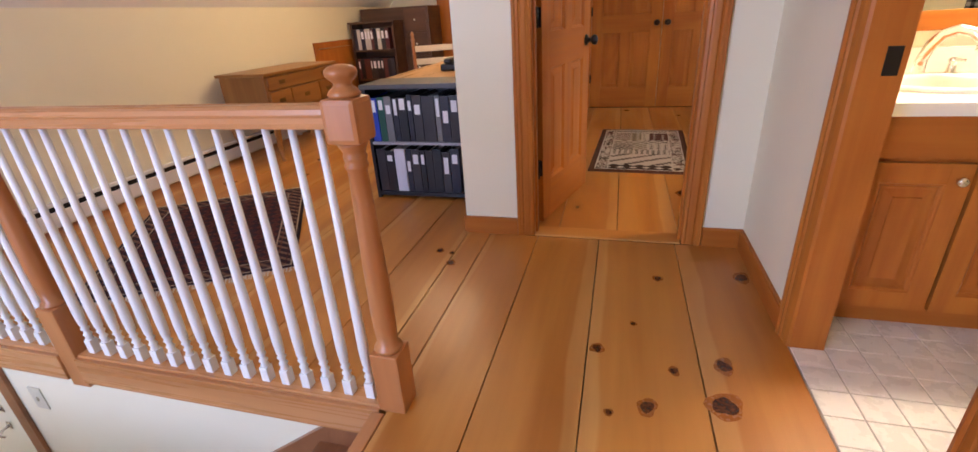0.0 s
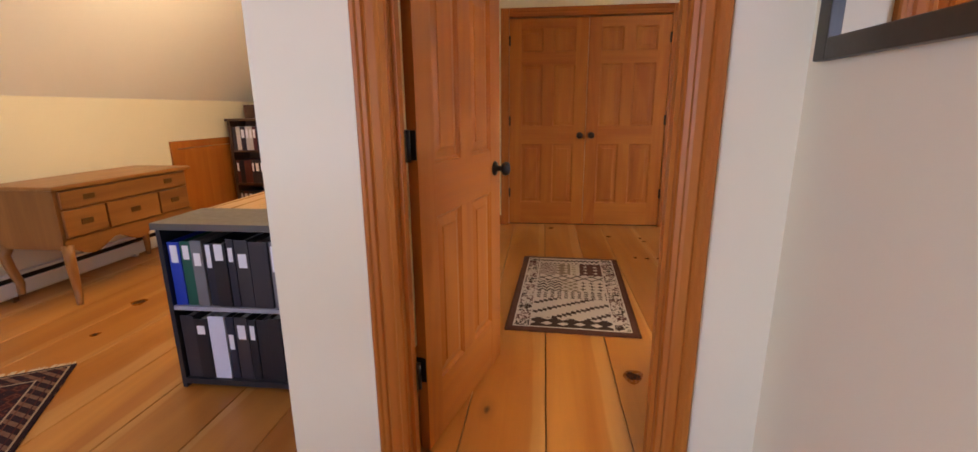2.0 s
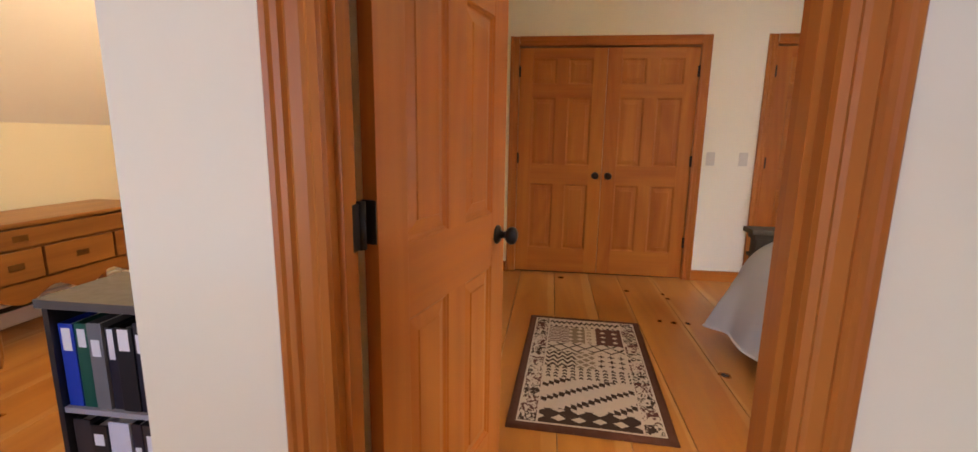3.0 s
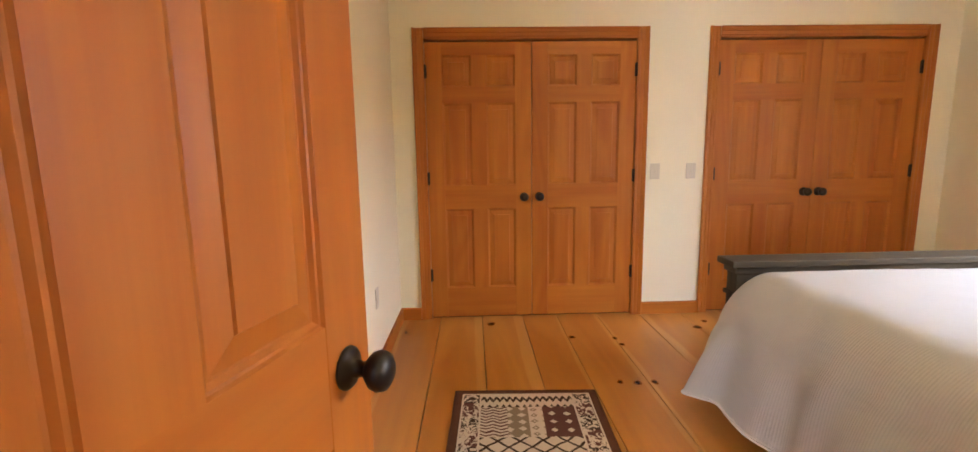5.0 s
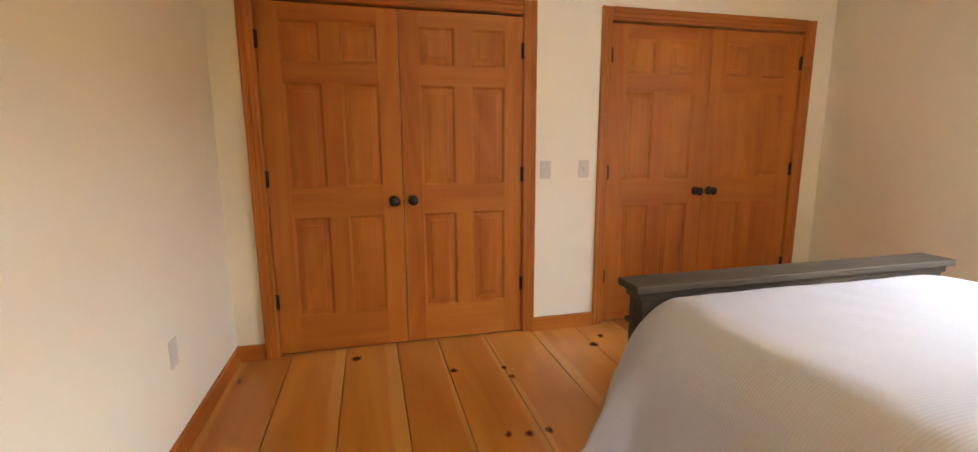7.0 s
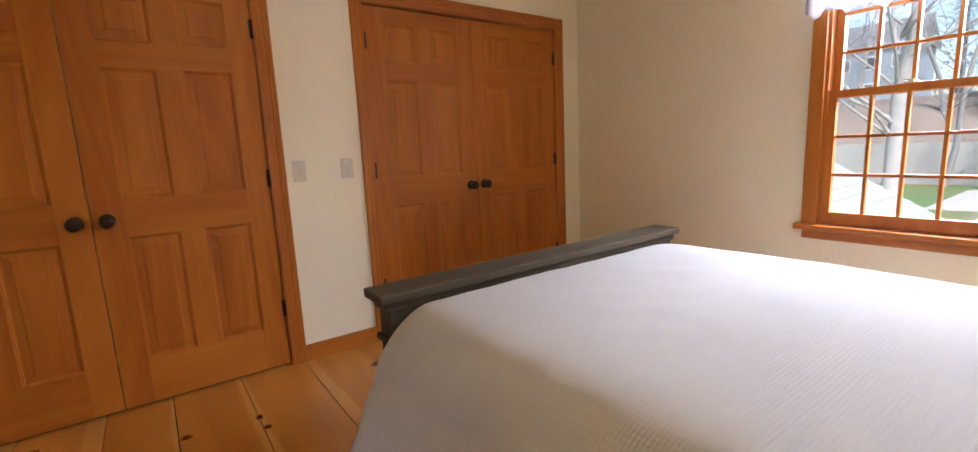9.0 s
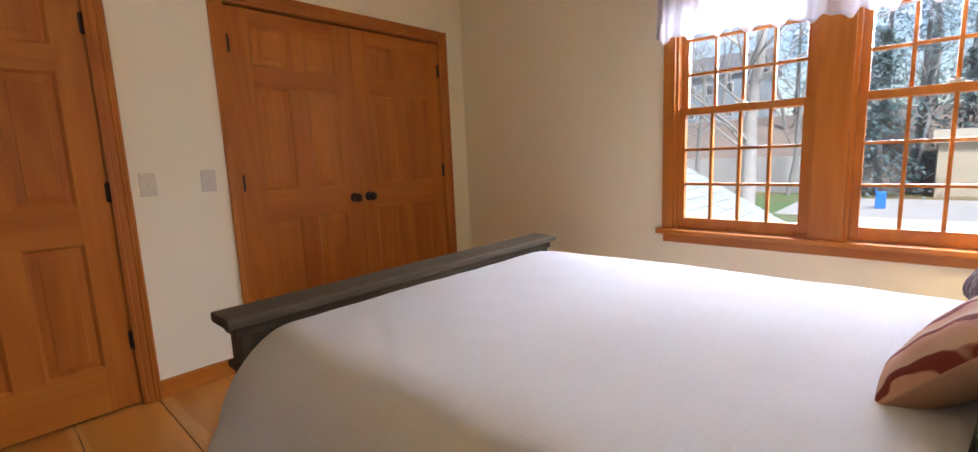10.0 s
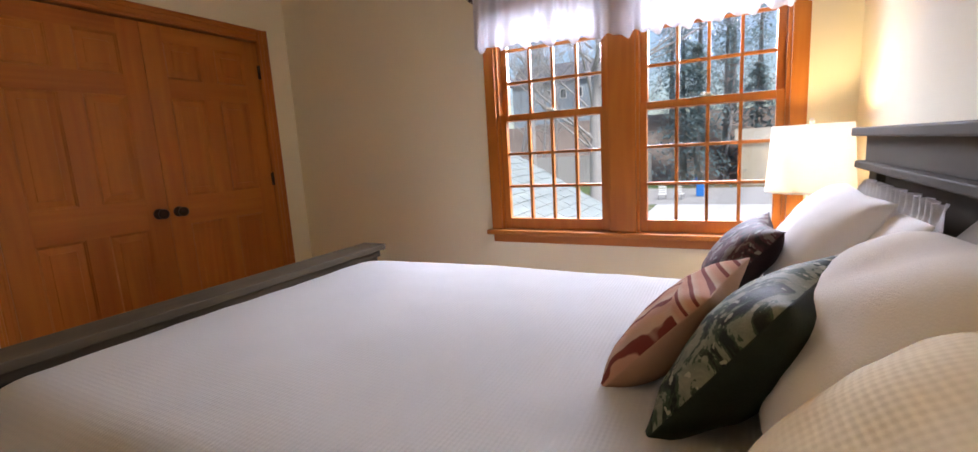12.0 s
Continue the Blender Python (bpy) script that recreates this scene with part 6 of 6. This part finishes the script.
for f in ((0, 1, 2, 3), (0, 4, 1), (1, 4, 5, 2), (2, 5, 3), (3, 5, 4, 0)):
    gp.faces.new([gv[k] for k in f])
part("roof", gp, plain("garage_roof", (0.30, 0.27, 0.22, 1), 0.9), gr)


def lawn_chair(x, y, rot):
    c = thing("garden_chair", "white slatted garden chair beside the road", "chair", "garden chairs", pose(x, y, GZ + 0.03, 0, 0, rot))
    for i in range(5):
        part("slat", box(-0.3, -0.25, 0.35 + i * 0.16, -0.26, 0.25, 0.44 + i * 0.16), M_WHITEP, c)
    part("seat", box(-0.3, -0.28, 0.34, 0.25, 0.28, 0.38), M_WHITEP, c)
    for a in (-0.27, 0.2):
        for b in (-0.25, 0.22):
            part("leg", box(a, b, 0, a + 0.05, b + 0.05, 0.36), M_BARKD, c)
    return c


lawn_chair(34.8, 7.2, 10)
lawn_chair(34.8, 6.1, -15)
ev = thing("blue_play_set", "small bright blue garden toy on the lawn", "toy", m=pose(36.4, 4.9, GZ + 0.03))
part("body", box(-0.2, -0.25, 0.0, 0.2, 0.25, 1.0, 0.06), plain("blue_plastic", (0.02, 0.16, 0.50, 1), 0.4), ev)
part("handle", box(-0.2, 0.2, 1.0, -0.12, 0.28, 1.35, 0.02), plain("blue_plastic_dark", (0.02, 0.10, 0.35, 1), 0.4), ev)


# ---- floorboards and tiles ----
def board(x0, x1, y0, y1, mat, parent):
    bm = bmesh.new()
    e = 0.0012
    g = 0.0021
    x0, x1, y0, y1 = x0 + g, x1 - g, y0 + g, y1 - g
    lo = [bm.verts.new((x, y, -0.028)) for x, y in ((x0, y0), (x1, y0), (x1, y1), (x0, y1))]
    mid = [bm.verts.new((x, y, -e)) for x, y in ((x0, y0), (x1, y0), (x1, y1), (x0, y1))]
    top = [bm.verts.new((x, y, 0.0)) for x, y in ((x0 + e, y0 + e), (x1 - e, y0 + e), (x1 - e, y1 - e), (x0 + e, y1 - e))]
    for a, b in ((lo, mid), (mid, top)):
        for i in range(4):
            bm.faces.new((a[i], a[(i + 1) % 4], b[(i + 1) % 4], b[i]))
    bm.faces.new(top)
    return part("floorboard", bm, mat, parent)


def run_boards(xs, y0, y1, rng, cut=True):
    for a, b in zip(xs, xs[1:]):
        cuts = [y0]
        if cut and y1 - y0 > 3.5:
            cuts.append(y0 + (y1 - y0) * rng.uniform(0.3, 0.7))
        cuts.append(y1)
        for p, q in zip(cuts, cuts[1:]):
            board(a, b, p, q, M_FLOOR, sub)


rng = random.Random(11)
run_boards([-1.06, -0.795, -0.475, -0.105, 0.20], -2.5, 2.374, rng, False)
run_boards([-1.19, -1.06], 1.066, 2.374, rng, False)
run_boards([-3.88, -3.62, -3.27, -2.98, -2.64, -2.30, -2.02, -1.70, -1.43, -1.19], 1.066, 7.4, rng)
run_boards([-1.0, -0.70, -0.385, -0.075, 0.19, 0.50, 0.83, 1.15, 1.47, 1.77, 2.10, 2.42, 2.72, 3.0, 3.15], 2.487, 6.06, rng, False)
run_boards([-3.88, -3.3, -2.8, -2.3, -1.8, -1.4, -1.06], -2.5, 0.10, rng, False)
tile_me = mesh_of(box(0.002, 0.002, -0.006, 0.106, 0.106, 0.0, 0.0015), "tile", M_TILE)
for j in range(12):
    for i in range(10):
        t = new("tile", tile_me)
        t.location = (0.204 + i * 0.108, 2.28 - 0.108 * (j + 1) - 0.44, 0.0)
        t.parent = bath_floor


# the knots that stand out in the boards nearest the walk
M_KNOT = bpy.data.materials.new("pine_knot")
M_KNOT.use_nodes = True
_kt = M_KNOT.node_tree
_kb = _kt.nodes["Principled BSDF"]
_kb.inputs["Roughness"].default_value = 0.25
_tc = _kt.nodes.new("ShaderNodeTexCoord")
_ns = _kt.nodes.new("ShaderNodeTexNoise")
_ns.inputs["Scale"].default_value = 90.0
_rp = _kt.nodes.new("ShaderNodeValToRGB")
_rp.color_ramp.elements[0].position, _rp.color_ramp.elements[0].color = 0.35, (0.030, 0.008, 0.003, 1)
_rp.color_ramp.elements[1].position, _rp.color_ramp.elements[1].color = 0.7, (0.16, 0.045, 0.012, 1)
_kt.links.new(_tc.outputs["Object"], _ns.inputs["Vector"])
_kt.links.new(_ns.outputs[0], _rp.inputs[0])
_kt.links.new(_rp.outputs[0], _kb.inputs["Base Color"])
M_HALO = plain("knot_halo", (0.33, 0.115, 0.022, 1), 0.26, 0.25, 30)


def disc(x, y, rx, ry, z, seed):
    bm = bmesh.new()
    r = random.Random(seed)
    ph = [r.uniform(0, 6.28) for _ in range(3)]
    ring = []
    for i in range(18):
        a = 2 * math.pi * i / 18
        k = 1 + 0.12 * math.sin(2 * a + ph[0]) + 0.10 * math.sin(3 * a + ph[1]) + 0.06 * math.sin(5 * a + ph[2])
        ring.append(bm.verts.new((x + rx * k * math.cos(a), y + ry * k * math.sin(a), z)))
    low = [bm.verts.new((v.co.x, v.co.y, -0.001)) for v in ring]
    bm.faces.new(ring)
    for i in range(18):
        bm.faces.new((ring[i], low[i], low[(i + 1) % 18], ring[(i + 1) % 18]))
    return bm


KNOTS = ((-0.029, 1.464, 0.022), (-0.057, 1.28, 0.033), (-0.281, 1.232, 0.02), (-0.441, 1.484, 0.016), (-0.205, 2.012, 0.014), (-0.189, 1.411, 0.012), (0.144, 2.074, 0.024), (-0.314, 1.654, 0.008), (-0.393, 1.189, 0.009), (-1.272, 2.129, 0.014), (-1.202, 2.113, 0.01), (-1.172, 2.01, 0.016), (-2.985, 3.701, 0.03), (-3.374, 3.005, 0.03), (-2.851, 3.26, 0.015), (0.011, 3.122, 0.03), (0.217, 5.582, 0.014), (0.517, 5.435, 0.012), (0.439, 4.914, 0.014), (0.533, 4.917, 0.013), (0.347, 4.931, 0.012), (1.146, 5.703, 0.02), (1.251, 5.817, 0.015), (-0.323, 5.878, 0.02), (0.503, 5.545, 0.012), (0.529, 4.18, 0.02))
for k, (x, y, r) in enumerate(KNOTS):
    part("knot_halo", disc(x, y, r * 1.5, r * 1.9, 0.0003, k), M_HALO, sub)
    part("knot", disc(x, y, r, r * 1.15, 0.0006, k + 50), M_KNOT, sub)
